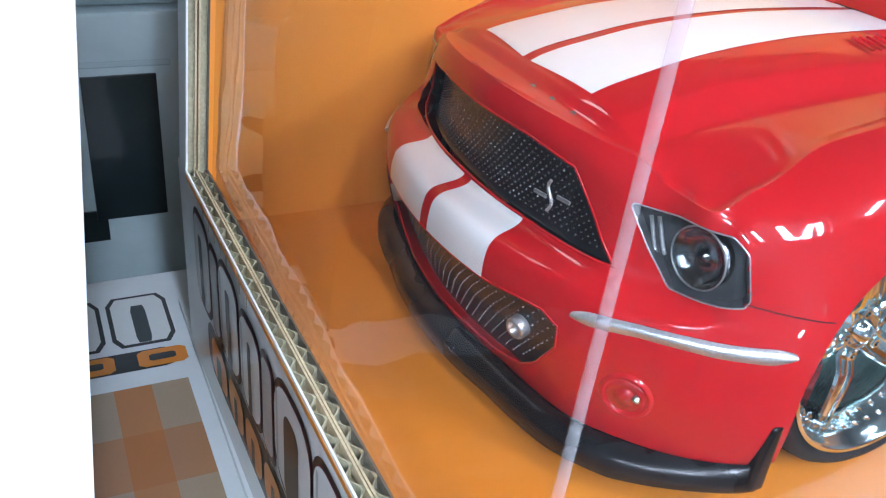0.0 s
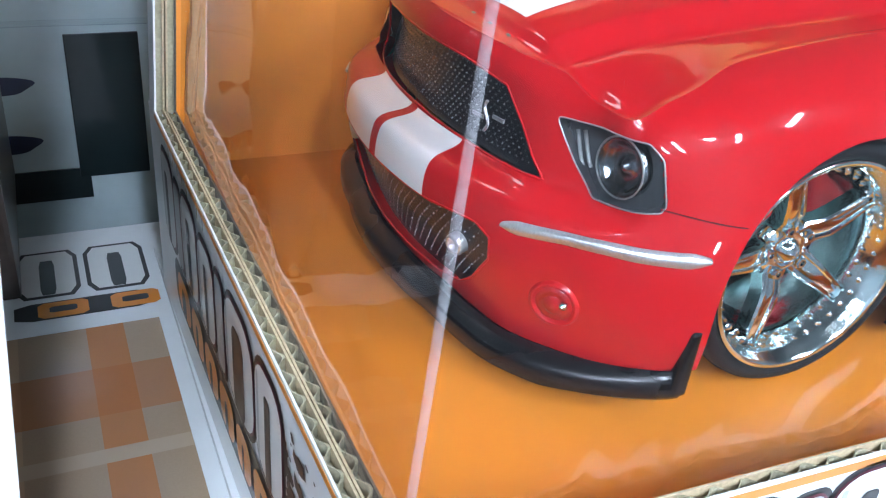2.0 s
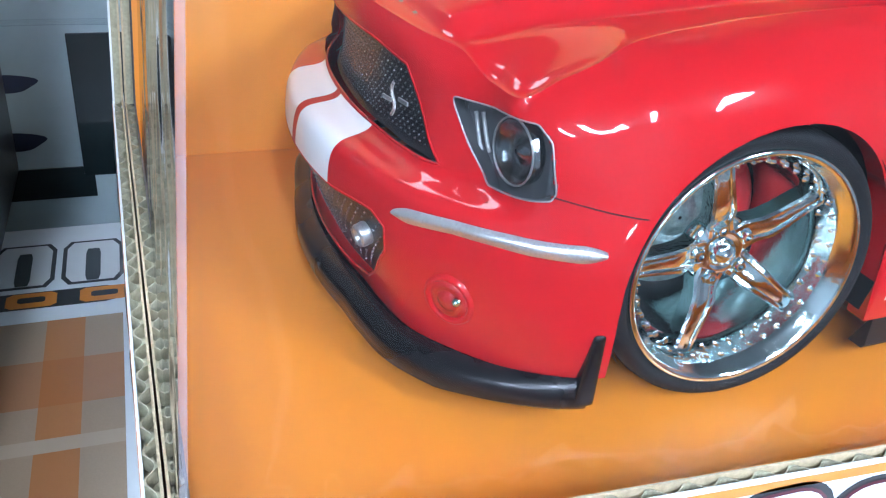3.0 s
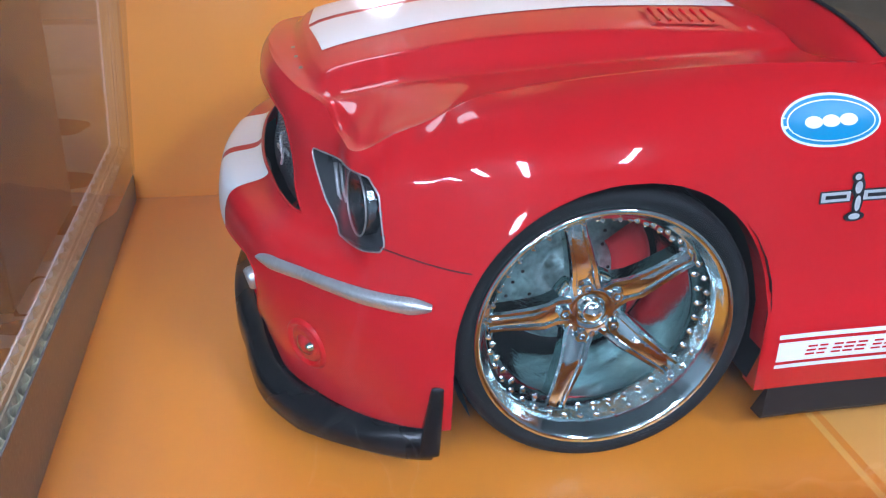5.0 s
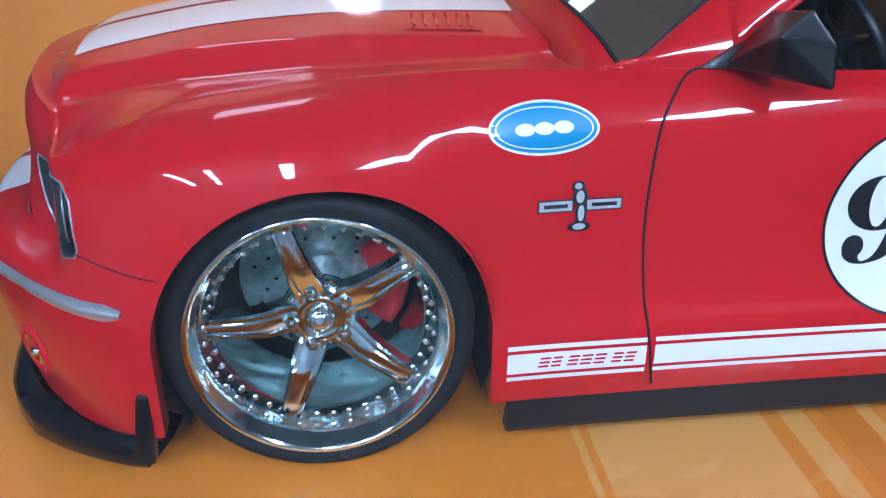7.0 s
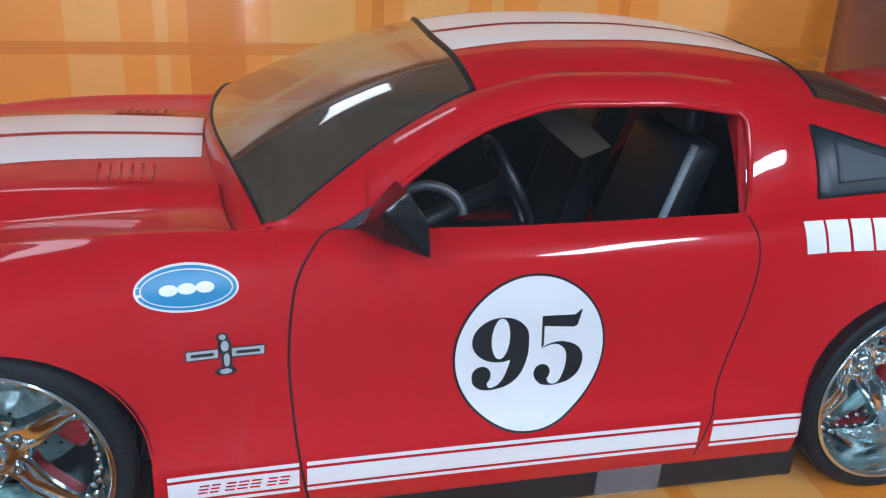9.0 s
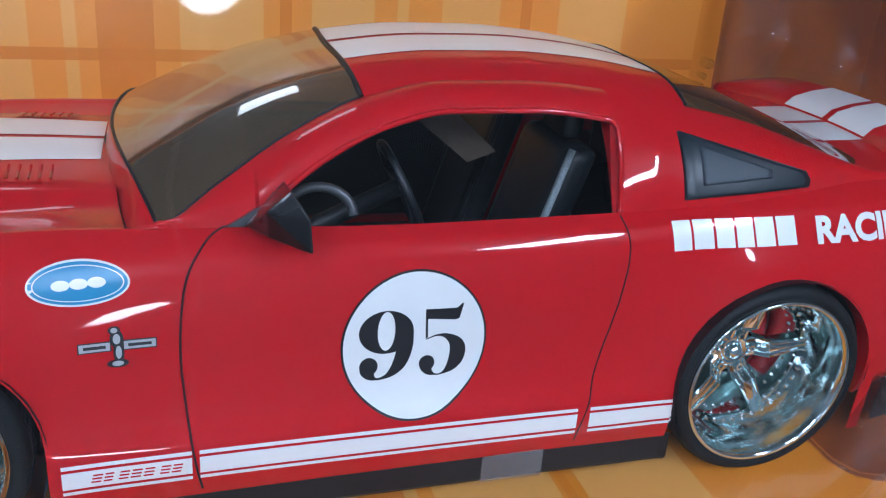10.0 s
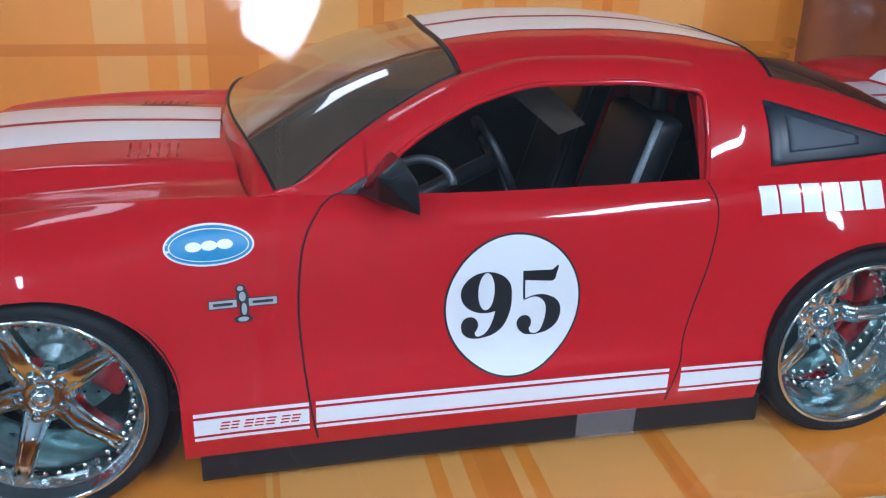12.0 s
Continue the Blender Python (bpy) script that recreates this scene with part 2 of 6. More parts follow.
def pchip(xs, ys):
    """Smooth curve through keys that never overshoots; ys may hold vectors."""
    xs = np.array(xs, float)
    ys = np.array(ys, float)
    h = np.diff(xs)
    dl = np.diff(ys, axis=0) / (h if ys.ndim == 1 else h.reshape((-1,) + (1,) * (ys.ndim - 1)))
    d = np.zeros_like(ys)
    for i in range(1, len(xs) - 1):
        w1, w2 = 2 * h[i] + h[i - 1], h[i] + 2 * h[i - 1]
        a, b = dl[i - 1], dl[i]
        with np.errstate(divide="ignore", invalid="ignore"):
            hm = (w1 + w2) / (w1 / a + w2 / b)
        d[i] = np.where(a * b > 0, hm, 0)
    d[0], d[-1] = dl[0], dl[-1]

    def f(q):
        q = np.clip(np.asarray(q, float), xs[0], xs[-1])
        i = np.clip(np.searchsorted(xs, q, side="right") - 1, 0, len(xs) - 2)
        t = (q - xs[i]) / h[i]
        hh = h[i]
        if ys.ndim > 1:
            sh = t.shape + (1,) * (ys.ndim - 1)
            t, hh = t.reshape(sh), hh.reshape(sh)
        return ((1 + 2 * t) * (1 - t) ** 2 * ys[i] + t * (1 - t) ** 2 * hh * d[i] + t * t * (3 - 2 * t) * ys[i + 1] + t * t * (t - 1) * hh * d[i + 1])

    return f


def spline(xs, ys):
    """Catmull-Rom curve through keys, for vectors."""
    xs = np.array(xs, float)
    ys = np.array(ys, float)
    d = np.gradient(ys, xs, axis=0)

    def f(q):
        q = np.clip(np.asarray(q, float), xs[0], xs[-1])
        i = np.clip(np.searchsorted(xs, q, side="right") - 1, 0, len(xs) - 2)
        h = xs[i + 1] - xs[i]
        t = (q - xs[i]) / h
        if ys.ndim > 1:
            t, h = t[..., None], h[..., None]
        return ((1 + 2 * t) * (1 - t) ** 2 * ys[i] + t * (1 - t) ** 2 * h * d[i] + t * t * (3 - 2 * t) * ys[i + 1] + t * t * (t - 1) * h * d[i + 1])

    return f


# ---- the car's skin ----
# Floor level inside the box, wheel centres and arches
Z0 = -0.001
ZW = 0.0195
FRONT_AXLE, REAR_AXLE = 0.0, 0.152
ARCH_F, ARCH_R = 0.0217, 0.0212

# The body is lofted through cross-sections round the plan of its left half, from nose to tail, each from sill to shoulder
STATIONS = []


def section(x, y, insets, heights):
    """One cross-section of the left half (mm): its place on the plan, how far each of its eleven rows lies inside the plan, and their heights."""
    STATIONS.append(((x, y), list(zip(insets, heights))))


section(-52, 0, (5, 3, 1, 0, 0.3, 1.8, 7, 8, 8.2, 8, 9.4), (6.4, 11, 16.4, 21, 26, 28.6, 30, 34, 39, 44.4, 47.2))
section(-49.9, -19, (5, 3, 1, 0, 0.2, 1.8, 6.6, 7.8, 8, 8, 9.4), (6.3, 10.9, 16.3, 21, 26, 28.6, 30.1, 34, 38.6, 44, 46.7))
section(-47.6, -27, (4, 2.4, 0.8, 0, 0.2, 1.5, 5.8, 7.4, 7.8, 8, 9.6), (6.2, 10.8, 16.2, 21.5, 25.8, 28.5, 30.1, 34, 38.4, 43.2, 46))
section(-44.3, -35, (2.8, 1.6, 0.5, 0, 0.2, 1.3, 5.2, 6.4, 7.4, 8.4, 10.4), (6.2, 10.7, 16, 21.5, 25.6, 28.2, 30.2, 34, 38.2, 41.9, 45.2))
section(-39, -42, (2, 1.2, 0.4, 0, 0.1, 1.1, 5.8, 6.4, 6.9, 7.0, 7.7), (6.3, 10.6, 15.6, 21, 25.2, 28, 30.2, 34.4, 38.6, 41.2, 42.7))
section(-35.5, -45.9, (1.8, 1.1, 0.3, 0, 0.1, 1.0, 4.0, 4.4, 4.7, 4.8, 5.2), (6.4, 10.7, 15.5, 20.8, 25, 28, 30.3, 34.6, 38.8, 41.2, 42.5))
section(-31.5, -49.4, (1.6, 1, 0.3, 0, 0.1, 0.9, 1.8, 2.3, 3.4, 5.4, 8.2), (6.6, 10.8, 15.4, 20.5, 24.6, 28, 31, 35.2, 39.4, 42.6, 44.9))
section(-23.2, -54, (1.2, 0.6, 0.3, 0.1, 0, 0.6, 1.6, 2.8, 4.4, 7.8, 12.4), (7.2, 11.2, 15.4, 20, 24.5, 28.5, 32.4, 37, 41.6, 45.4, 47.5))
section(-10, -54.2, (1.4, 1.2, 0.9, 0.5, 0.2, 0, 0.2, 1.2, 4, 8.6, 13.6), (8.5, 12.5, 17, 22, 27, 32, 37, 41.8, 46, 48.6, 49.6))
section(0, -54, (1.5, 1.2, 0.9, 0.6, 0.3, 0, 0, 1, 4, 8.6, 13.6), (9, 13, 17, 22, 27, 32, 37, 42.4, 46.8, 49.6, 50.8))
section(12, -53.2, (1.2, 0.8, 0.6, 0.5, 0.6, 0.6, 0.9, 2.2, 5, 9, 13.2), (8.6, 12, 16, 20.5, 25.5, 31, 36.5, 42, 46.8, 50.2, 51.6))
section(25, -52, (0.8, 0.3, 0, 0.4, 1.7, 2.4, 2.9, 3.8, 5.6, 8.8, 12.6), (8.6, 11.5, 14.5, 18.8, 23, 28, 34, 40, 45.6, 49.8, 51.9))
section(45, -51.2, (0.8, 0.3, 0, 0.5, 2.3, 3.2, 3.7, 4.2, 5.4, 8, 11.4), (8.6, 11.5, 14.8, 18.8, 22.5, 27.5, 33.5, 40, 45.6, 49.6, 51.7))
section(80, -50.6, (0.9, 0.3, 0, 0.5, 2.4, 3.4, 3.8, 4, 5, 7.2, 10.4), (8.7, 11.5, 15, 18.8, 22.3, 27, 33, 40, 45.6, 49.4, 51.2))
section(118, -50.4, (0.9, 0.3, 0, 0.4, 2, 2.9, 3.4, 4, 5, 7.2, 10.4), (8.8, 11.5, 15, 18.8, 22.5, 27.5, 33, 39.5, 45.5, 49.6, 51.8))
section(134, -50.6, (1, 0.4, 0.1, 0.2, 0.6, 1.4, 2.2, 3.6, 5.6, 7.9, 10.6), (8.8, 11.5, 15, 19, 23.5, 28.5, 34, 40, 45.8, 50, 52.4))
section(146, -52, (1.4, 1, 0.6, 0.3, 0, 0.3, 1.3, 3.4, 6.4, 8.9, 11.6), (9, 13, 17, 22, 27, 32, 37, 42, 47, 51, 53.6))
section(158, -52.2, (1.4, 1, 0.6, 0.3, 0, 0.2, 1, 3, 6.4, 9.2, 12.4), (9, 13, 17, 22, 27, 32, 37, 42, 47.4, 52, 54.6))
section(174, -51.2, (1.8, 1.2, 0.7, 0.3, 0, 0.2, 1, 2.6, 5.4, 9, 14), (14, 16, 18, 21.5, 25, 30, 36, 42, 48, 53, 55.6))
section(192, -48.6, (2.4, 1.4, 0.7, 0.2, 0, 0.2, 0.8, 2.2, 4.6, 8, 13), (18, 19, 20.5, 22.5, 25.5, 30.5, 36, 42, 48, 53.4, 56))
section(209, -43.5, (3, 1.8, 0.8, 0.2, 0, 0.2, 0.8, 2, 4, 6.6, 10), (19, 20, 21.2, 23, 26.5, 31, 36.5, 42.5, 48.6, 54, 56.4))
section(216.5, -29, (3, 1.8, 0.8, 0.2, 0, 0.2, 0.8, 1.8, 3.2, 5, 7), (19, 20, 21.2, 23, 26.5, 31, 36.5, 42.5, 48.8, 54.4, 56.8))
section(219, 0, (3, 1.8, 0.8, 0.2, 0, 0.2, 0.8, 1.6, 2.8, 4, 5.5), (19, 20, 21.2, 23, 26.5, 31, 36.5, 42.5, 49, 54.6, 57))
plan = np.array([s[0] for s in STATIONS], float) / 1000
rows_key = np.array([s[1] for s in STATIONS], float) / 1000
seg = np.r_[0, np.cumsum(np.linalg.norm(np.diff(plan, axis=0), axis=1))]
plan_mirror = plan[1:4][::-1] * (1, -1)
plan_f = spline(np.r_[-seg[1:4][::-1], seg, 2 * seg[-1] - seg[-2]], np.r_[plan_mirror, plan, plan[-2:-1] * (1, -1)])
rows_f = pchip(np.r_[-seg[1:2], seg], np.concatenate([rows_key[1:2], rows_key]))


def skin(u, v):
    """Places of the left half's skin: u metres round the plan, v rows up from the sill (0 to 10); arrays of one shape."""
    u, v = np.broadcast_arrays(np.asarray(u, float), np.asarray(v, float))
    shape = u.shape
    u, v = u.ravel(), v.ravel()
    p = plan_f(u)
    wide = 1e-4 + 0.0065 * np.clip(v / 10, 0, 1) ** 2
    t = plan_f(u + wide) - plan_f(u - wide)
    t /= np.linalg.norm(t, axis=1)[:, None]
    n = np.c_[-t[:, 1], t[:, 0]]
    r = rows_f(u)
    k = np.arange(11.0)
    i = np.clip(np.floor(v).astype(int), 0, 9)
    w = (v - i)[:, None]
    a = np.arange(len(u))
    p0, p1, p2, p3 = (r[a, np.clip(i + s, 0, 10)] for s in (-1, 0, 1, 2))
    dz = 0.5 * ((2 * p1) + (p2 - p0) * w + (2 * p0 - 5 * p1 + 4 * p2 - p3) * w ** 2 + (3 * p1 - p0 - 3 * p2 + p3) * w ** 3)
    q = p + n * dz[:, :1]
    return np.c_[q, dz[:, 1]].reshape(shape + (3,))


def u_at_x(x):
    """Where round the plan the side reaches x."""
    us = np.linspace(seg[3], seg[-3], 4000)
    return float(us[np.argmin(np.abs(plan_f(us)[:, 0] - x))])


def v_at_z(u, z):
    vs = np.linspace(0, 10, 801)
    zz = skin(np.full(801, u), vs)[:, 2]
    return float(vs[np.argmin(np.abs(zz - z))])


def arch_height(x):
    best = -1.0
    for c, r in ((FRONT_AXLE + 0.001, ARCH_F), (REAR_AXLE + 0.001, ARCH_R)):
        if abs(x - c) < r:
            best = max(best, ZW + math.sqrt(r * r - (x - c) ** 2))
    return best


# Columns: even steps, with a pair at each end of both arches
cols = list(np.linspace(0, seg[6], 130)[:-1]) + list(np.linspace(seg[6], seg[-1], 430))
for c, r in ((FRONT_AXLE + 0.001, ARCH_F), (REAR_AXLE + 0.001, ARCH_R)):
    for sgn in (-1, 1):
        ue = u_at_x(c + sgn * r)
        cols = [q for q in cols if abs(q - ue) > 0.0002] + [ue - 0.00006, ue + 0.00006]
        for k in range(1, 9):
            cols.append(u_at_x(c + sgn * r * math.cos(k * 0.09)))
cols = np.array(sorted(cols))
NV = 90
SKIN = np.zeros((len(cols), NV, 3))
for i, u in enumerate(cols):
    x = float(plan_f(np.array([u]))[0, 0])
    za = arch_height(x) if cols[i] > seg[4] else -1
    v0 = v_at_z(u, za) if za > 0 else 0.0
    SKIN[i] = skin(np.full(NV, u), v0 + (10 - v0) * np.linspace(0, 1, NV))


def mirrored(vs):
    return np.asarray(vs) * (1, -1, 1)


from mathutils.bvhtree import BVHTree


def inside(poly, u, v):
    """Which of the points (u, v) lie in the polygon."""
    u, v = np.asarray(u, float), np.asarray(v, float)
    res = np.zeros(u.shape, bool)
    n = len(poly)
    for k in range(n):
        (x1, y1), (x2, y2) = poly[k], poly[(k + 1) % n]
        hit = ((y1 > v) != (y2 > v)) & (u < (x2 - x1) * (v - y1) / ((y2 - y1) or 1e-12) + x1)
        res ^= hit
    return res


def dense(poly, step=0.02, closed=True):
    """Points along a polygon of (u in mm, v), close enough to bend with the skin."""
    out = []
    n = len(poly)
    for k in range(n if closed else n - 1):
        a, b = np.array(poly[k], float), np.array(poly[(k + 1) % n], float)
        m = max(2, int(np.hypot((b[0] - a[0]) / 4, b[1] - a[1]) / 0.15))
        out += [tuple(a + (b - a) * i / m) for i in range(m)]
    return out if closed else out + [tuple(poly[-1])]


def round_poly(poly, r=0.25):
    """The polygon with its corners cut round."""
    out = []
    n = len(poly)
    for k in range(n):
        p, a, b = (np.array(poly[j % n], float) for j in (k, k - 1, k + 1))
        for t in (0, 0.25, 0.5, 0.75, 1):
            q = p + (a - p) * r * (1 - t) ** 2 + (b - p) * r * t ** 2
            out.append(tuple(q))
    return out


def skin_normal(u, v):
    e = 2e-4
    du = skin(u + e, v) - skin(u - e, v)
    dv = skin(u, np.minimum(v + 0.02, 10)) - skin(u, np.maximum(v - 0.02, 0))
    n = np.cross(dv, du)
    n /= np.linalg.norm(n, axis=-1)[..., None]
    return n


probe = skin_normal(np.array([seg[13]]), np.array([5.0]))[0]
OUT = -1.0 if probe[1] > 0 else 1.0


def skin_off(u, v, off):
    """Skin places moved outwards by off metres."""
    u, v = np.broadcast_arrays(np.asarray(u, float), np.asarray(v, float))
    return skin(u, v) + OUT * off * skin_normal(u, v)


# Openings of the nose, left half, as (u mm, row)
UPPER = [(-40, 6.25), (-38.2, 6.2), (-25, 6.18), (0, 6.25), (25, 6.18), (38.2, 6.2), (26.6, 8.6), (15.8, 8.75), (0, 8.7), (-15.8, 8.75), (-26.6, 8.6)]
LOWER = [(0, 3.28), (19.2, 3.3), (30.5, 3.4), (33.4, 3.1), (33.4, 2.4), (29.5, 1.4), (26, 0.85), (19.5, 0.5), (0, 0.45), (-5, 0.45), (-5, 3.28)]
LAMP = round_poly([(37.9, 8.45), (49.2, 8.50), (53.6, 8.30), (56.0, 7.75), (57.4, 6.35), (56.8, 6.12), (50.5, 6.02), (46.2, 5.98)], 0.12)

car = thing("toy_car", (0.076, 0, Z0), "glossy red die-cast muscle car with white racing stripes", "toy car")

uc = (cols[:-1] + cols[1:]) / 2
vc = (np.linspace(0, 10, NV)[:-1] + np.linspace(0, 10, NV)[1:]) / 2
UC, VC = np.meshgrid(uc * 1000, vc, indexing="ij")
nose = UC < seg[6] * 1000 + 4
hole = nose & (inside(UPPER, UC, VC) | inside(LOWER, UC, VC) | inside(LAMP, UC, VC))
vs_l = SKIN.reshape(-1, 3)
f_l = grid_faces(len(cols), NV, hole)
n0 = len(vs_l)
vs = np.r_[vs_l, mirrored(vs_l)]
body_vs, body_fs = vs, list(f_l) + [tuple(i + n0 for i in f[::-1]) for f in f_l]

body = part("body", (body_vs, body_fs), RED, car)
VV = np.zeros((len(cols), NV))
for i in range(len(cols)):
    v0 = v_at_z(cols[i], SKIN[i, 0, 2]) if SKIN[i, 0, 2] > ZW - 0.001 and cols[i] > seg[4] and arch_height(float(plan_f(np.array([cols[i]]))[0, 0])) > 0 else 0.0
    VV[i] = v0 + (10 - v0) * np.linspace(0, 1, NV)
NRM = np.nan_to_num(OUT * skin_normal(np.repeat(cols[:, None], NV, 1), VV)).reshape(-1, 3)
body.data.normals_split_custom_set_from_vertices([tuple(n) for n in np.r_[NRM, mirrored(NRM)]])

# the lower edge turned in behind the arches and sills
for side in (1, -1):
    ret_v = []
    for i in range(len(cols)):
        p = SKIN[i, 0]
        q = p + np.array((0, 0.0035, 0.0)) if cols[i] > seg[4] else p + np.array((0.0035, 0.001, 0))
        ret_v += [p * (1, side, 1), q * (1, side, 1)]
    part("body_lip", (ret_v, [(2 * i, 2 * i + 1, 2 * i + 3, 2 * i + 2) for i in range(len(cols) - 1)]), RED, car)

# hood: from the shoulder line to the middle
X_COWL = 0.0312
hood_h = pchip([-0.046, -0.0405, -0.0360, -0.0345, -0.025, -0.0148, -0.004, 0.0073, 0.02, 0.031, 0.04],
               [0.0480, 0.0486, 0.0492, 0.0499, 0.0521, 0.0538, 0.0547, 0.0551, 0.0549, 0.0545, 0.0543])
valley_h = pchip([-0.046, -0.040, -0.033, -0.0231, -0.01, 0.001, 0.02, 0.034, 0.04], [0.0446, 0.0450, 0.0455, 0.0473, 0.0486, 0.0495, 0.0504, 0.0507, 0.0507])
u_cowl = u_at_x(0.036)


def hood_end(y):
    """Where the hood's rear edge lies, y metres off the middle."""
    return X_COWL + 0.0048 * min(1.0, abs(y) / 0.039)


hu = np.r_[np.linspace(0.0, seg[6], 130)[:-1], np.linspace(seg[6], u_cowl, 150)]
NW = 110
HOOD = np.zeros((len(hu), NW, 3))


def ease(t):
    t = min(1.0, max(0.0, t))
    return t * t * (3 - 2 * t)


def hood_z(x, a, ye, ze):
    """Height of the hood at x, a metres off the middle: a raised dome with a blunt front, a valley beside it, and the crease at (ye, ze)."""
    zv = float(valley_h(x))
    if a > 0.0290:
        t = min(1.0, (a - 0.0290) / max(0.002, ye - 0.0290))
        return zv + (ze - zv) * t ** 1.6
    top = float(hood_h(x)) - 0.0022 * (a / 0.0235) ** 2.6
    front = -0.0366 + 0.0030 * (a / 0.029) ** 2
    shelf = zv + 0.0026 * (1 - (a / 0.029) ** 2) * ease((-0.0325 - x) / 0.002)
    d = ease((x - front + 0.0022) / 0.0022) * ease((0.0290 - a) / 0.0062)
    return shelf + (top - shelf) * d


for i, u in enumerate(hu):
    e = skin(np.array([u]), np.array([10.0]))[0]
    xm = -0.0426 + (X_COWL + 0.0426) * (i / (len(hu) - 1)) ** 0.8
    for j in range(NW):
        w = j / (NW - 1)
        x = e[0] + (xm - e[0]) * w
        y = e[1] * (1 - w)
        z = hood_z(x, abs(y), abs(e[1]), e[2])
        HOOD[i, j] = (x, y, e[2] + (z - e[2]) * ease(w / 0.07))
hv = HOOD.reshape(-1, 3)
hf = grid_faces(len(hu), NW)
hood = part("hood", (np.r_[hv, mirrored(hv)], hf + [tuple(k + len(hv) for k in f[::-1]) for f in hf]), RED, car)
bm = bmesh.new()
bm.from_mesh(hood.data)
bmesh.ops.remove_doubles(bm, verts=bm.verts, dist=2e-6)
bmesh.ops.recalc_face_normals(bm, faces=bm.faces)
if sum(f.normal.z for f in bm.faces) < 0:
    bmesh.ops.reverse_faces(bm, faces=bm.faces)
bm.to_mesh(hood.data)
bm.free()

# roof line: edge of roof and glass, and middle height, along the car
RX = [0.0360, 0.0405, 0.0492, 0.0622, 0.0749, 0.09, 0.105, 0.12, 0.1344, 0.1523, 0.1659, 0.1793, 0.188]
edge_y = pchip(RX, [0.0404, 0.0391, 0.0352, 0.0300, 0.0268, 0.0256, 0.0252, 0.0254, 0.0258, 0.0276, 0.0298, 0.0326, 0.0345])
edge_z = pchip(RX, [0.0505, 0.0515, 0.0568, 0.0643, 0.0695, 0.0722, 0.0722, 0.0709, 0.0684, 0.0648, 0.0605, 0.0552, 0.0538])
mid_z = pchip(RX, [0.0560, 0.0588, 0.0640, 0.0702, 0.0736, 0.0754, 0.0756, 0.0747, 0.0724, 0.0678, 0.0630, 0.0576, 0.0568])


def roof_point(x, s, off=0.0):
    """x along the car at the edge, s from -1 (left edge) to 1."""
    ye, ze, zm = float(edge_y(x)), float(edge_z(x)), float(mid_z(x))
    fore = max(0.0, 1 - (x - 0.036) / 0.05) * 0.0088
    return (x - fore * (1 - s * s), ye * s, ze + (zm - ze) * (1 - abs(s) ** 4.2) + off)


def roof_strip(x0, x1, n, s0=-1.0, s1=1.0, ns=33, off=0.0, follow=0.0):
    vs = [roof_point(x0 + (x1 - x0) * i / (n - 1), s0 + (s1 - s0) * j / (ns - 1), off) for i in range(n) for j in range(ns)]
    return vs, grid_faces(n, ns, flip=True)


part("windshield", roof_strip(0.0405, 0.0742, 34), GLASS, car, "smoke-tinted windshield")
roof = part("roof", roof_strip(0.0742, 0.1378, 40), RED, car)
part("rear_window", roof_strip(0.1384, 0.181, 30), GLASS, car, "smoke-tinted rear window")
part("headliner", roof_strip(0.0755, 0.137, 20, -0.97, 0.97, 17, -0.0012), CABIN, car)

# pillars and quarter panels: from the roof edge down to the window or the shoulder line
win_y = pchip([0.055, 0.0613, 0.0688, 0.0782, 0.0889, 0.104, 0.1188, 0.1215], [0.0402, 0.0378, 0.0358, 0.0342, 0.0333, 0.0333, 0.0339, 0.0340])
win_z = pchip([0.055, 0.0613, 0.0688, 0.0782, 0.0889, 0.104, 0.1188, 0.1215], [0.0520, 0.0577, 0.0625, 0.0666, 0.0687, 0.0688, 0.0672, 0.0668])
WIN_FRONT, WIN_REAR = 0.0560, 0.1195
us_side = np.linspace(u_at_x(0.03), u_at_x(0.199), 1200)
belt_pts = skin(us_side, np.full(1200, 10.0))


def belt(x):
    i = int(np.argmin(np.abs(belt_pts[:, 0] - x)))
    return belt_pts[i]


px = sorted(set(list(np.linspace(0.0375, 0.186, 150)) + [WIN_FRONT, WIN_REAR - 0.00003, WIN_REAR + 0.00003]))
NP = 20
PIL = np.zeros((len(px), NP, 3))
for i, x in enumerate(px):
    top = np.array((x, -float(edge_y(x)), float(edge_z(x))))
    b = belt(x)
    if WIN_FRONT <= x < WIN_REAR:
        low = np.array((x, -float(win_y(x)), float(win_z(x))))
        bulge = 0.0016
    else:
        low = np.array((x, b[1], b[2]))
        k = min(1.0, max(0.0, (x - 0.118) / 0.01)) * min(1.0, max(0.0, (0.186 - x) / 0.03))
        bulge = 0.0012 + 0.0012 * k
    d = low - top
    n = np.array((0, d[2], -d[1]))
    n = n / (np.linalg.norm(n) + 1e-9)
    for j in range(NP):
        w = j / (NP - 1)
        PIL[i, j] = top + d * w + n * bulge * 4 * w * (1 - w)
pv = PIL.reshape(-1, 3)
pf = grid_faces(len(px), NP)
pil_v = np.r_[pv, mirrored(pv)]
pil_f = pf + [tuple(k + len(pv) for k in f[::-1]) for f in pf]
pillars = part("pillar_panel", (pil_v, pil_f), RED, car)
bm = bmesh.new()
bm.from_mesh(pillars.data)
bmesh.ops.recalc_face_normals(bm, faces=bm.faces)
geom = bmesh.ops.solidify(bm, geom=bm.faces[:], thickness=0.0009)
bm.to_mesh(pillars.data)
bm.free()
sharp(pillars, 40)

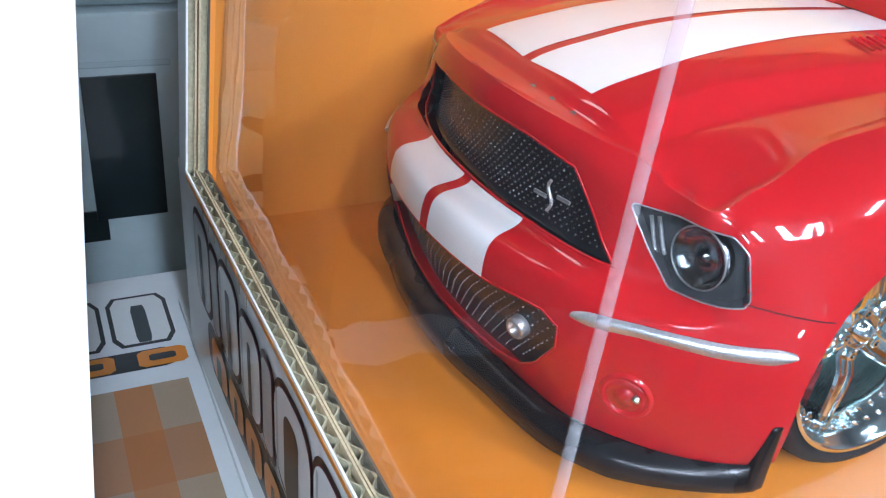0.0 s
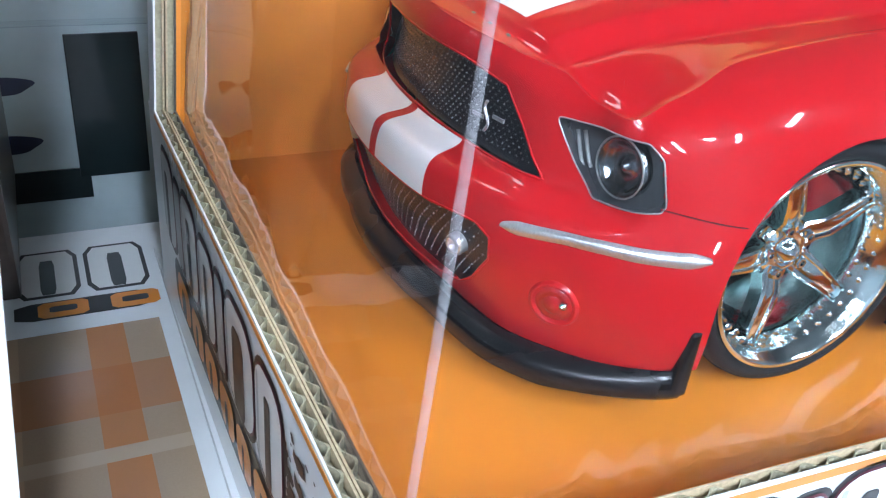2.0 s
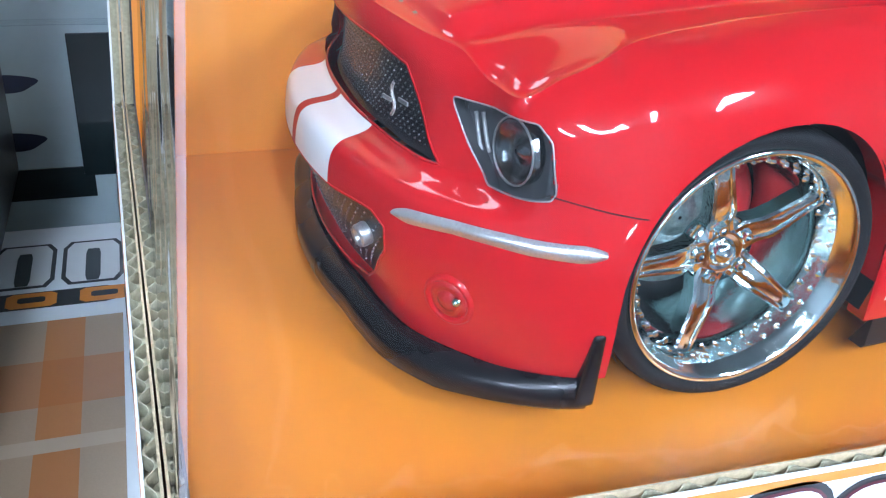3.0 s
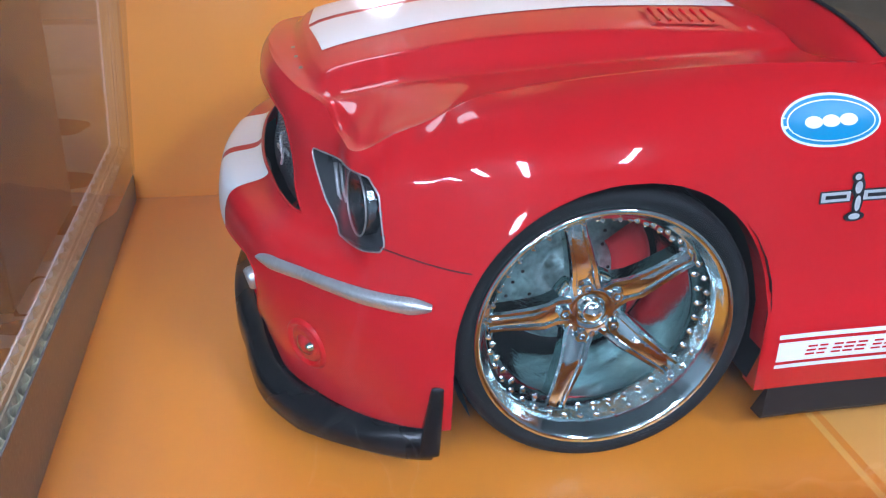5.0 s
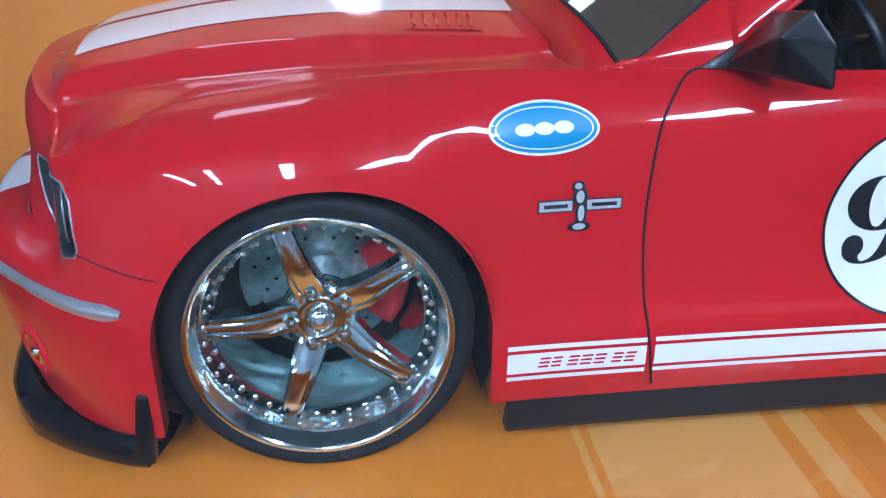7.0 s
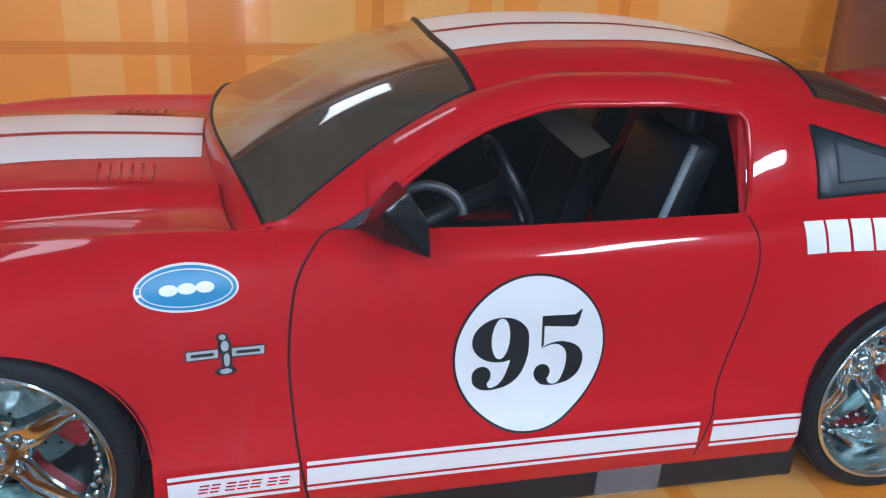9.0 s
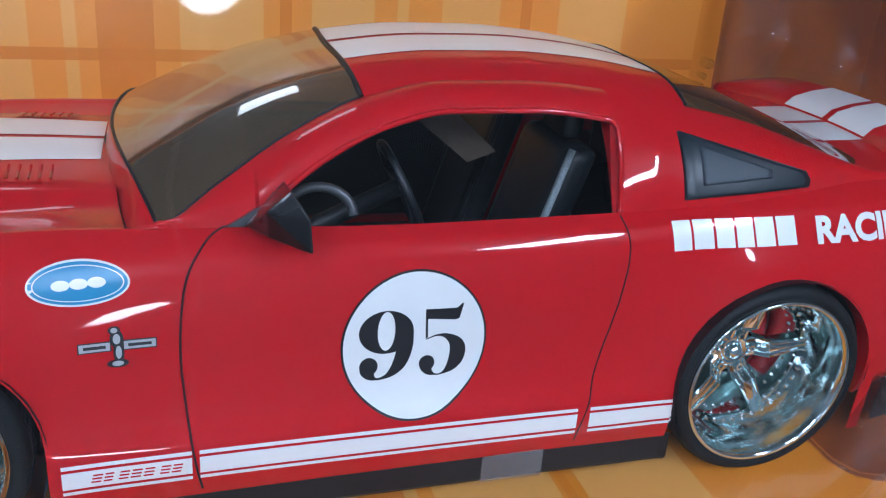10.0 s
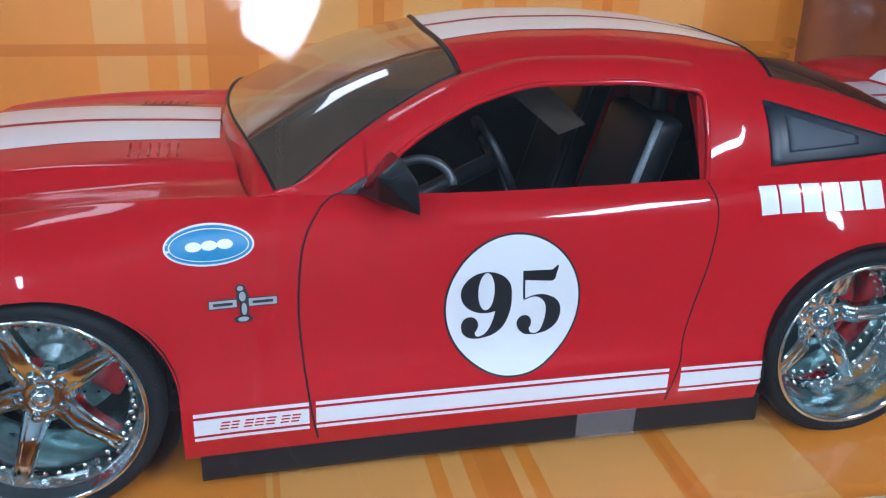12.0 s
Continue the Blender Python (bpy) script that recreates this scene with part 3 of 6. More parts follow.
# rear deck
DX = np.linspace(0.176, 0.2025, 20)
dk = []
for x in DX:
    b = belt(min(x, 0.198))
    for s in np.linspace(-1, 1, 25):
        dk.append((x, abs(b[1]) * s, b[2] + 0.0012 * (1 - s * s)))
deck = part("boot_lid", (dk, grid_faces(len(DX), 25, flip=True)), RED, car)

# a tree of all outer skin, to lay prints on it
tv = [Vector(v) for v in np.r_[body_vs, hv, mirrored(hv), pil_v, np.array(dk)]]
o1, o2, o3, o4 = len(body_vs), len(body_vs) + len(hv), len(body_vs) + 2 * len(hv), len(body_vs) + 2 * len(hv) + len(pil_v)
tf = list(body_fs) + [tuple(k + o1 for k in f) for f in hf] + [tuple(k + o2 for k in f) for f in hf] + [tuple(k + o3 for k in f) for f in pil_f] + [tuple(k + o4 for k in f) for f in grid_faces(len(DX), 25)]
TREE = BVHTree.FromPolygons(tv, tf)


def onto_side(x, z, off=0.00012):
    """The place on the left flank at x and z, off metres proud of it."""
    p, n, _, _ = TREE.ray_cast(Vector((x, -0.2, z)), Vector((0, 1, 0)))
    if p is None:
        return (x, -0.05, z)
    if n.y > 0:
        n = -n
    return tuple(p + n * off)


def onto_top(x, y, off=0.00012):
    p, n, _, _ = TREE.ray_cast(Vector((x, y, 0.2)), Vector((0, 0, -1)))
    if p is None:
        return (x, y, 0.05)
    if n.z < 0:
        n = -n
    return tuple(p + n * off)


def side_print(name, quad, mat, nx=60, nz=4, off=0.00012, parent=None, label=""):
    """A printed band on the flank: quad is (x0, z0 low, z0 high, x1, z1 low, z1 high)."""
    x0, a0, b0, x1, a1, b1 = quad
    vs = []
    for i in range(nx):
        t = i / (nx - 1)
        lo, hi = a0 + (a1 - a0) * t, b0 + (b1 - b0) * t
        for j in range(nz):
            vs.append(onto_side(x0 + (x1 - x0) * t, lo + (hi - lo) * j / (nz - 1), off))
    return part(name, (vs, grid_faces(nx, nz)), mat, parent or car, label)


def side_disc(name, cx, cz, rx, rz, mat, off, n=64, rings=10, label="", parent=None):
    vs = [onto_side(cx, cz, off)]
    fs = []
    for k in range(1, rings + 1):
        for i in range(n):
            a = 2 * math.pi * i / n
            vs.append(onto_side(cx + rx * k / rings * math.cos(a), cz + rz * k / rings * math.sin(a), off))
    for i in range(n):
        fs.append((0, 1 + i, 1 + (i + 1) % n))
        for k in range(rings - 1):
            a, b = 1 + k * n + i, 1 + k * n + (i + 1) % n
            fs.append((a, a + n, b + n, b))
    return part(name, (vs, fs), mat, parent or car, label)


def letters(text, bold=0.0):
    """The built-in font's outlines as flat mesh data, one unit high."""
    cu = bpy.data.curves.new("print_outline", "FONT")
    cu.body = text
    cu.offset = bold
    cu.resolution_u = 4
    ob = new("print_outline", cu)
    me = bpy.data.meshes.new_from_object(ob.evaluated_get(bpy.context.evaluated_depsgraph_get()))
    bm = bmesh.new()
    bm.from_mesh(me)
    bmesh.ops.triangulate(bm, faces=bm.faces[:])
    for _ in range(2):
        long = [e for e in bm.edges if e.calc_length() > 0.12]
        bmesh.ops.subdivide_edges(bm, edges=long, cuts=1)
    bmesh.ops.triangulate(bm, faces=bm.faces[:])
    vs = np.array([v.co[:2] for v in bm.verts])
    fs = [tuple(v.index for v in f.verts) for f in bm.faces]
    bm.free()
    bpy.data.objects.remove(ob)
    bpy.data.meshes.remove(me)
    bpy.data.curves.remove(cu)
    lo, hi = vs.min(0), vs.max(0)
    return (vs - lo) / (hi - lo), fs


# ---- nose: grilles, lamps, trim, splitter ----
def skin_patch(poly, off, pad=0.0, nu=180, nv=48):
    us = np.array([p[0] for p in poly])
    vv = np.array([p[1] for p in poly])
    U = np.linspace(us.min() - pad, us.max() + pad, nu)
    V = np.linspace(max(0, vv.min() - pad * 0.12), vv.max() + pad * 0.12, nv)
    A, B = np.meshgrid(U / 1000, V, indexing="ij")
    P = skin_off(A, B, off)
    return P, U, V


def rim(poly, r, off=0.0):
    d = dense(poly)
    u = np.array([p[0] for p in d]) / 1000
    v = np.array([p[1] for p in d])
    return tube(list(skin_off(u, v, off)), r, 6, closed=True)


def mirror_part(name, vf, mat, parent, label="", smooth=True):
    """The same on both sides of the car."""
    part(name, vf, mat, parent, label, smooth)
    vs, fs = vf
    return part(name, (mirrored([tuple(v) for v in vs]), [f[::-1] for f in fs]), mat, parent, label, smooth)


# pale metal tips imitate the glints on the black mesh
GLINTTIP = material("grille_glint_tips", (0.30, 0.32, 0.34), 0.22, 0.7, vary=0.4, scale=900)
MESHBLACK = material("grille_black", (0.010, 0.010, 0.012), 0.3, vary=0.2, scale=800, coat=0.3)


def inwards(p):
    """Level directions from the nose towards the middle of the engine bay."""
    d = np.stack([0.010 - p[..., 0], -p[..., 1], 0 * p[..., 2]], -1)
    return d / np.linalg.norm(d, axis=-1, keepdims=True)


def grille(name, poly, depth, pitch_u, pitch_v, label):
    P, U, V = skin_patch(poly, 0.0, 1.5)
    P = P + inwards(P) * (depth + 0.0008)
    back = part(name, (P.reshape(-1, 3), grid_faces(*P.shape[:2])), MESHBLACK, car, label)
    vs, fs = [], []
    k = 0
    for i, u in enumerate(np.arange(poly_min(poly, 0), poly_max(poly, 0), pitch_u)):
        for v in np.arange(poly_min(poly, 1) + (pitch_v / 2 if i % 2 else 0), poly_max(poly, 1), pitch_v):
            if not inside(poly, np.array([u]), np.array([v]))[0]:
                continue
            ua, va = np.array([u / 1000]), np.array([v])
            c = skin(ua, va)[0]
            n = -inwards(c)
            c = c - n * (depth + 0.00075)
            s = skin(ua + 0.0003, va)[0] - skin(ua - 0.0003, va)[0]
            s /= np.linalg.norm(s)
            t = np.cross(n, s)
            o = len(vs)
            vs += [c + s * 0.00021, c + t * 0.0002, c - s * 0.00021, c - t * 0.0002, c + n * 0.00028]
            fs += [(o, o + 1, o + 4), (o + 1, o + 2, o + 4), (o + 2, o + 3, o + 4), (o + 3, o, o + 4)]
    mesh = part("grille_mesh", (vs, fs), GLINTTIP, back, smooth=False)
    tagged(mesh, kind="stuff")
    return back


def poly_min(poly, k):
    return min(p[k] for p in poly)


def poly_max(poly, k):
    return max(p[k] for p in poly)


LOWER_ALL = [(-33.4, 3.1), (-30.5, 3.4), (-19.2, 3.3), (0, 3.28), (19.2, 3.3), (30.5, 3.4), (33.4, 3.1), (33.4, 2.4), (29.5, 1.4), (26, 0.85), (19.5, 0.5), (0, 0.45),
             (-19.5, 0.5), (-26, 0.85), (-29.5, 1.4), (-33.4, 2.4)]
UPPER_ALL = [(-38.2, 6.2), (-25, 6.18), (0, 6.25), (25, 6.18), (38.2, 6.2), (26.6, 8.6), (15.8, 8.75), (0, 8.7), (-15.8, 8.75), (-26.6, 8.6)]
upper = grille("upper_grille", UPPER_ALL, 0.0016, 0.80, 0.32, "black mesh grille")
lower = grille("lower_grille", LOWER_ALL, 0.0014, 1.0, 0.42, "black mesh grille")
part("grille_rim", rim(UPPER_ALL, 0.00024, -0.0001), RED, car)
part("grille_rim", rim(LOWER_ALL, 0.00024, -0.0001), RED, car)


def headlight():
    P, U, V = skin_patch(LAMP, -0.003, 1.0, 40, 30)
    back = P.reshape(-1, 3)
    for side in (1, -1):
        flip = (1, side, 1)
        h = part("headlight", (back * flip, grid_faces(*P.shape[:2])), GREYDARK, car, "clear headlight in a dark bezel")
        d = dense(LAMP)
        u, v = np.array([p[0] for p in d]) / 1000, np.array([p[1] for p in d])
        ring = skin_off(u, v, 0.0001)
        inner = skin_off(u, v, -0.0032)
        n = len(d)
        wall = [tuple(p * flip) for p in ring] + [tuple(p * flip) for p in inner]
        part("bezel", (wall, [(i, (i + 1) % n, n + (i + 1) % n, n + i) for i in range(n)]), GREYDARK, h)
        part("trim", tuple_flip(rim(LAMP, 0.00013, 0.0), flip), SILVER, h)
        # chrome bowl with a bulb
        c = skin_off(np.array([0.0490]), np.array([7.2]), -0.0030)[0]
        nrm = OUT * skin_normal(np.array([0.0490]), np.array([7.2]))[0]
        nrm = Vector((nrm[0] * 1.2, nrm[1], nrm[2] * 0.5)).normalized()
        rot = nrm.to_track_quat("Z", "Y").to_matrix()
        prof = [(0.0003, 0.0014), (0.0009, 0.0010), (0.0014, 0.0001), (0.0026, 0.0003), (0.0034, 0.0010), (0.0039, 0.0018), (0.0043, 0.0018), (0.0043, 0.0)]
        vs, fs = [], []
        m = 36
        for i in range(m):
            a = 2 * math.pi * i / m
            for r, o in prof:
                vs.append(tuple((Vector(c) + rot @ Vector((r * math.cos(a), r * math.sin(a), o))) * 1.0))
        k = len(prof)
        for i in range(m):
            for j in range(k - 1):
                i2 = (i + 1) % m
                fs.append((i * k + j, i2 * k + j, i2 * k + j + 1, i * k + j + 1))
        vs = [(x, y * side, z) for x, y, z in vs]
        part("reflector", (vs, fs), BOWL, h, "dark chrome reflector")
        ring = [Vector(c) + rot @ Vector((0.0043 * math.cos(a), 0.0043 * math.sin(a), 0.0019)) for a in np.linspace(0, 2 * math.pi, 41)[:-1]]
        part("reflector_ring", tube([(p.x, p.y * side, p.z) for p in ring], 0.00013, 6, True), SILVER, h)
        # two slim bars beside the bowl
        for a in (41.2, 42.4):
            pts = [skin_off(np.array([(a + k * 0.55) / 1000]), np.array([8.0 - k * 0.32]), -0.0024)[0] * flip for k in range(5)]
            part("bar", tube(pts, 0.0003, 6), SILVER, h)
        vs, fs = lens_cover(LAMP, 0.00025)
        ob = part("lens", ([tuple(np.array(p) * flip) for p in vs], fs), LENS, h, "clear lens cover")
        ob.visible_shadow = False


def tuple_flip(vf, flip):
    return [tuple(np.array(v) * flip) for v in vf[0]], vf[1]


def lens_cover(poly, off):
    d = dense(poly)
    c = np.array(d).mean(0)
    vs, fs = [], []
    n, rings = len(d), 6
    for k in range(rings + 1):
        t = k / rings
        u = np.array([(c[0] + (p[0] - c[0]) * t) / 1000 for p in d])
        v = np.array([c[1] + (p[1] - c[1]) * t for p in d])
        vs += [tuple(p) for p in skin_off(u, v, off)]
    for k in range(rings):
        for i in range(n):
            j = (i + 1) % n
            fs.append((k * n + i, k * n + j, (k + 1) * n + j, (k + 1) * n + i))
    return vs, fs


BOWL = material("dark_chrome", (0.34, 0.37, 0.39), 0.06, 1.0, vary=0.25, scale=900, bump=0.9, fine=900)
GREYDARK = material("lamp_housing", (0.10, 0.104, 0.11), 0.3, 0.4, vary=0.2, scale=500)
headlight()


def skin_band(name, pts, half, mat, off, parent, label="", dome=0.0):
    """A strip along (u mm, row) points, half rows wide to each side, domed outwards."""
    d = dense(pts, closed=False)
    vs = []
    m = 7
    n = len(d)
    for i, (u, v) in enumerate(d):
        e = min(i, n - 1 - i)
        hh = half * min(1.0, math.sqrt((e + 0.6) / 5))
        for j in range(m):
            s = -1 + 2 * j / (m - 1)
            o = off + dome * (1 - s * s)
            vs.append(tuple(skin_off(np.array([u / 1000]), np.array([v + s * hh]), o)[0]))
    return mirror_part(name, (vs, grid_faces(n, m)), mat, parent, label)


skin_band("bumper_strip", [(35.2, 3.80), (44.8, 4.2), (53, 4.32), (64.6, 4.42)], 0.30, SILVER, 0.0001, car, "worn silver bumper strip", 0.0006)


def skin_frame(u, v):
    """The point at u mm and row v on the skin, and a turn whose z points outwards."""
    c = skin(np.array([u / 1000]), np.array([v]))[0]
    n = Vector(OUT * skin_normal(np.array([u / 1000]), np.array([v]))[0])
    rot = n.to_track_quat("Z", "Y").to_matrix()
    return Vector(c), rot


def turned(c, rot, prof, m=32):
    vs, fs = [], []
    k = len(prof)
    for i in range(m):
        a = 2 * math.pi * i / m
        vs += [tuple(c + rot @ Vector((r * math.cos(a), r * math.sin(a), o))) for r, o in prof]
    for i in range(m):
        for j in range(k - 1):
            i2 = (i + 1) % m
            fs.append((i * k + j, i2 * k + j, i2 * k + j + 1, i * k + j + 1))
    return vs, fs


FOGLENS = material("red_lens", (0.42, 0.008, 0.012), 0.10, vary=0.2, scale=600, coat=1.0, spec=0.6, bump=1.0, fine=1100)
# small driving lamp in the lower grille, and a dished fog lamp in the bumper
c, rot = skin_frame(24.9, 2.0)
c = c - rot @ Vector((0, 0, 0.0009))
mirror_part("driving_lamp", turned(c, rot, [(0.00002, -0.0010), (0.0009, -0.0011), (0.0012, 0.0003), (0.0015, 0.0006), (0.0018, 0.0001), (0.0018, -0.002)]), SILVER, lower, "small silver-ringed lamp")
c, rot = skin_frame(44.6, 1.85)
mirror_part("fog_lamp", turned(c, rot, [(0.0028, -0.0002), (0.0031, 0.0003), (0.0034, 0.0005), (0.0037, 0.0003), (0.0040, -0.0002)]), RED, car, "round red fog lamp ring")
mirror_part("fog_lamp_lens", turned(c, rot, [(0.00002, 0.0010), (0.0008, 0.0009), (0.0015, 0.0005), (0.0017, 0.0002), (0.0020, 0.0005), (0.0026, 0.0002), (0.0031, -0.0003)]), FOGLENS, car, "faceted red fog lamp lens")
d_ = Vector(c) + rot @ Vector((0.0016, 0.0006, 0.0001))
mirror_part("fog_lamp_bulb", turned(d_, rot, [(0.00002, 0.0012), (0.0005, 0.0010), (0.0007, 0.0004), (0.0007, 0.0)], 12), CHROME, car, "small silver bulb")

# plain badge on the mesh
c = skin_off(np.array([0.0222]), np.array([7.3]), -0.0008)[0]
nv_ = Vector(OUT * skin_normal(np.array([0.0222]), np.array([7.3]))[0])
rot = nv_.to_track_quat("Y", "Z").to_matrix()
bm = bmesh.new()
for lo, hi in (((-0.0036, -0.0001, 0.0001), (-0.0010, 0.0002, 0.0007)), ((0.0010, -0.0001, -0.0007), (0.0036, 0.0002, -0.0001))):
    b2 = box_bm(lo, hi, 0.0001)
    tmp = bpy.data.meshes.new("tmp")
    b2.to_mesh(tmp)
    b2.free()
    bm.from_mesh(tmp)
    bpy.data.meshes.remove(tmp)
wave = [(0.0006 * math.sin(6.0 * t + 0.4) + 0.0003, 0.0002, 0.0023 - 0.0046 * t) for t in np.linspace(0, 1, 16)]
tv_, tf_ = tube(wave, 0.00026, 6)
tvs = [bm.verts.new(tuple(v)) for v in tv_]
for f in tf_:
    bm.faces.new([tvs[k] for k in f])
for v in bm.verts:
    v.co = Vector(c) + rot @ v.co
part("badge", bm, SILVER, upper, "small dark silver badge", smooth=False)

# splitter: a black lip under the bumper that turns up before the wheel
su = np.linspace(-seg[7], seg[7], 161)
sp_v = []
SP = [(0.0005, 0.0072), (0.0006, 0.0066), (0.0016, 0.0058), (0.0021, 0.0050), (0.0021, 0.0038), (0.0014, 0.0030), (-0.006, 0.0028), (-0.010, 0.0040)]
for u in su:
    a = abs(u)
    p = plan_f(np.array([a]))[0]
    t = plan_f(np.array([a + 1e-4]))[0] - plan_f(np.array([a - 1e-4]))[0]
    t /= np.linalg.norm(t)
    out = np.array((t[1], -t[0])) if True else t
    if out[0] > 0 or out[1] > 0:
        out = -out if out[0] > 0 else out
    r0 = rows_f(np.array([a]))[0, 0]
    base = p - out * r0[0]
    grow = 1.9 if a < seg[4] else 1.9 - 1.35 * (a - seg[4]) / (seg[7] - seg[4])
    for o, z in SP:
        q = base + out * (o * grow if o > 0 else o)
        drop = 0.0017 * (1.0 if a < seg[4] else max(0.0, 1 - (a - seg[4]) / (seg[7] - seg[4]))) if z < 0.0045 else 0.0
        sp_v.append((q[0], q[1] * (1 if u >= 0 else -1), z - drop if z < 0.0065 else r0[1] + 0.0005))
splitter = part("splitter", (sp_v, grid_faces(len(su), len(SP))), GLOSSBLACK, car, "glossy black plastic front splitter")
for side in (1, -1):
    bm = box_bm((-0.0250, -0.0541, 0.0036), (-0.0222, -0.0515, 0.0147), 0.0007, 3)
    for v in bm.verts:
        k = (v.co.z - 0.0016) / 0.0136
        v.co.x += 0.0006 * k + 0.0012 * k * k * (1 if v.co.x < -0.0242 else 0)
        v.co.y *= side
    part("splitter_end", bm, GLOSSBLACK, splitter)

# ---- prints and gaps on the skin ----
def skin_print(name, u0, u1, v0, v1, mat, off=0.00012, nu=30, nv=24, side=1, parent=None, slant=0.0):
    A, B = np.meshgrid(np.linspace(u0, u1, nu) / 1000, np.linspace(v0, v1, nv), indexing="ij")
    A = A + slant * (B - v0) / 1000
    P = skin_off(A, B, off) * (1, side, 1)
    return part(name, (P.reshape(-1, 3), grid_faces(nu, nv)), mat, parent or car)


skin_print("bumper_stripe", 2.3, 18.4, 3.32, 6.15, WHITE)
skin_print("bumper_stripe", -18.4, -0.4, 3.32, 6.15, WHITE)


for y0, y1 in ((-0.0145, -0.0012), (0.0008, 0.0145)):
    vs = []
    for i in range(90):
        for j in range(12):
            y = y0 + (y1 - y0) * j / 11
            x = -0.0361 + 0.0016 * abs(y) / 0.0145
            x += (X_COWL - 0.0004 - x) * i / 89
            vs.append(onto_top(x, y * (1.14 - 0.31 * (x + 0.0345) / 0.0655)))
    part("hood_stripe", (vs, grid_faces(90, 12, flip=True)), WHITE, car)
    vs, fs = [], []
    for i in range(40):
        x = 0.0746 + (0.1374 - 0.0746) * i / 39
        for j in range(9):
            y = y0 + (y1 - y0) * j / 8
            p = roof_point(x, y / float(edge_y(x)), 0.00014)
            vs.append((p[0], y, p[2]))
    part("roof_stripe", (vs, grid_faces(40, 9, flip=True)), WHITE, car)
    vs = [onto_top(0.1818 + 0.0115 * i / 11, y0 + (y1 - y0) * j / 7, 0.00014) for i in range(12) for j in range(8)]
    part("deck_stripe", (vs, grid_faces(12, 8, flip=True)), WHITE, car)

# flank stripes: a broad band between two thin lines, broken at the door gaps
for a, b in ((0.0246, 0.0440), (0.0452, 0.1120), (0.1145, 0.1322)):
    side_print("side_stripe", (a, 0.01355, 0.01655, b, 0.01355 + (b - a) * 0.001, 0.01655), WHITE)
    side_print("side_stripe_line", (a, 0.01240, 0.01305, b, 0.01240, 0.01305), WHITE, nz=3)
    side_print("side_stripe_line", (a, 0.01705, 0.01770, b, 0.01705, 0.01770), WHITE, nz=3)

# number roundel
side_disc("number_edge", 0.0811, 0.0320, 0.0128, 0.0134, INK, 0.00010)
side_disc("number_disc", 0.0811, 0.0320, 0.0124, 0.0130, WHITE, 0.00016)


def numeral(name, shapes):
    """A heavy old-style numeral of strokes; shapes are outlines in tenths of a millimetre from the roundel's middle."""
    vs, fs = [], []
    for k, pts in enumerate(shapes):
        bm = bmesh.new()
        ring = [bm.verts.new((p[0], p[1], 0)) for p in pts]
        es = [bm.edges.new((ring[i], ring[(i + 1) % len(ring)])) for i in range(len(ring))]
        bmesh.ops.triangle_fill(bm, edges=es, use_beauty=True)
        bm.verts.index_update()
        o = len(vs)
        vs += [onto_side(0.0811 + v.co.x * 1e-4, 0.0320 + v.co.y * 1e-4, 0.00022 + 0.00002 * k) for v in bm.verts]
        fs += [tuple(o + v.index for v in f.verts) for f in bm.faces]
        bm.free()
    return part(name, (vs, fs), INK, car, smooth=False)


def arc(cx, cy, rx, ry, a0, a1, n=20):
    return [(cx + rx * math.cos(radians(a0 + (a1 - a0) * i / n)), cy + ry * math.sin(radians(a0 + (a1 - a0) * i / n))) for i in range(n + 1)]


def between(outer, inner, n=16):
    """The outline between two smooth open curves."""
    a = spline(np.linspace(0, 1, len(outer)), np.array(outer, float))(np.linspace(0, 1, n))
    c = spline(np.linspace(0, 1, len(inner)), np.array(inner, float))(np.linspace(0, 1, n))
    return [tuple(p) for p in a] + [tuple(p) for p in c[::-1]]


numeral("numeral", [
    arc(-51, 26, 47, 40, 90, 270) + arc(-51, 28, 15, 36, 270, 90),
    arc(-51, 26, 47, 40, -90, 90) + arc(-51, 28, 15, 36, 90, -90),
    between([(-4, 30), (-4, -5), (-15, -38), (-36, -56), (-61, -62)], [(-35, 25), (-33, -8), (-40, -36), (-50, -52), (-62, -58)]),
    arc(-80, -36, 16, 17, 0, 360, 26)[:-1],
    between([(-96, -36), (-93, -50), (-80, -60), (-61, -62)], [(-70, -44), (-70, -52), (-67, -57), (-62, -58)]),
])
numeral("numeral", [
    [(16, 64), (70, 63), (80, 72), (82, 70), (76, 44), (70, 41), (16, 46)],
    [(15, 64), (19, 64), (22, 11), (18, 8)],
    between([(19, 8), (36, 15), (56, 16), (80, 6), (91, -14), (86, -40), (68, -56), (44, -62)], [(19, 6), (36, 12), (50, 9), (61, -4), (62, -26), (57, -46), (51, -56), (44, -60)]),
    arc(22, -38, 14, 15, 0, 360, 26)[:-1],
    between([(9, -40), (12, -50), (24, -60), (44, -62)], [(31, -46), (32, -52), (36, -58), (44, -60)]),
])


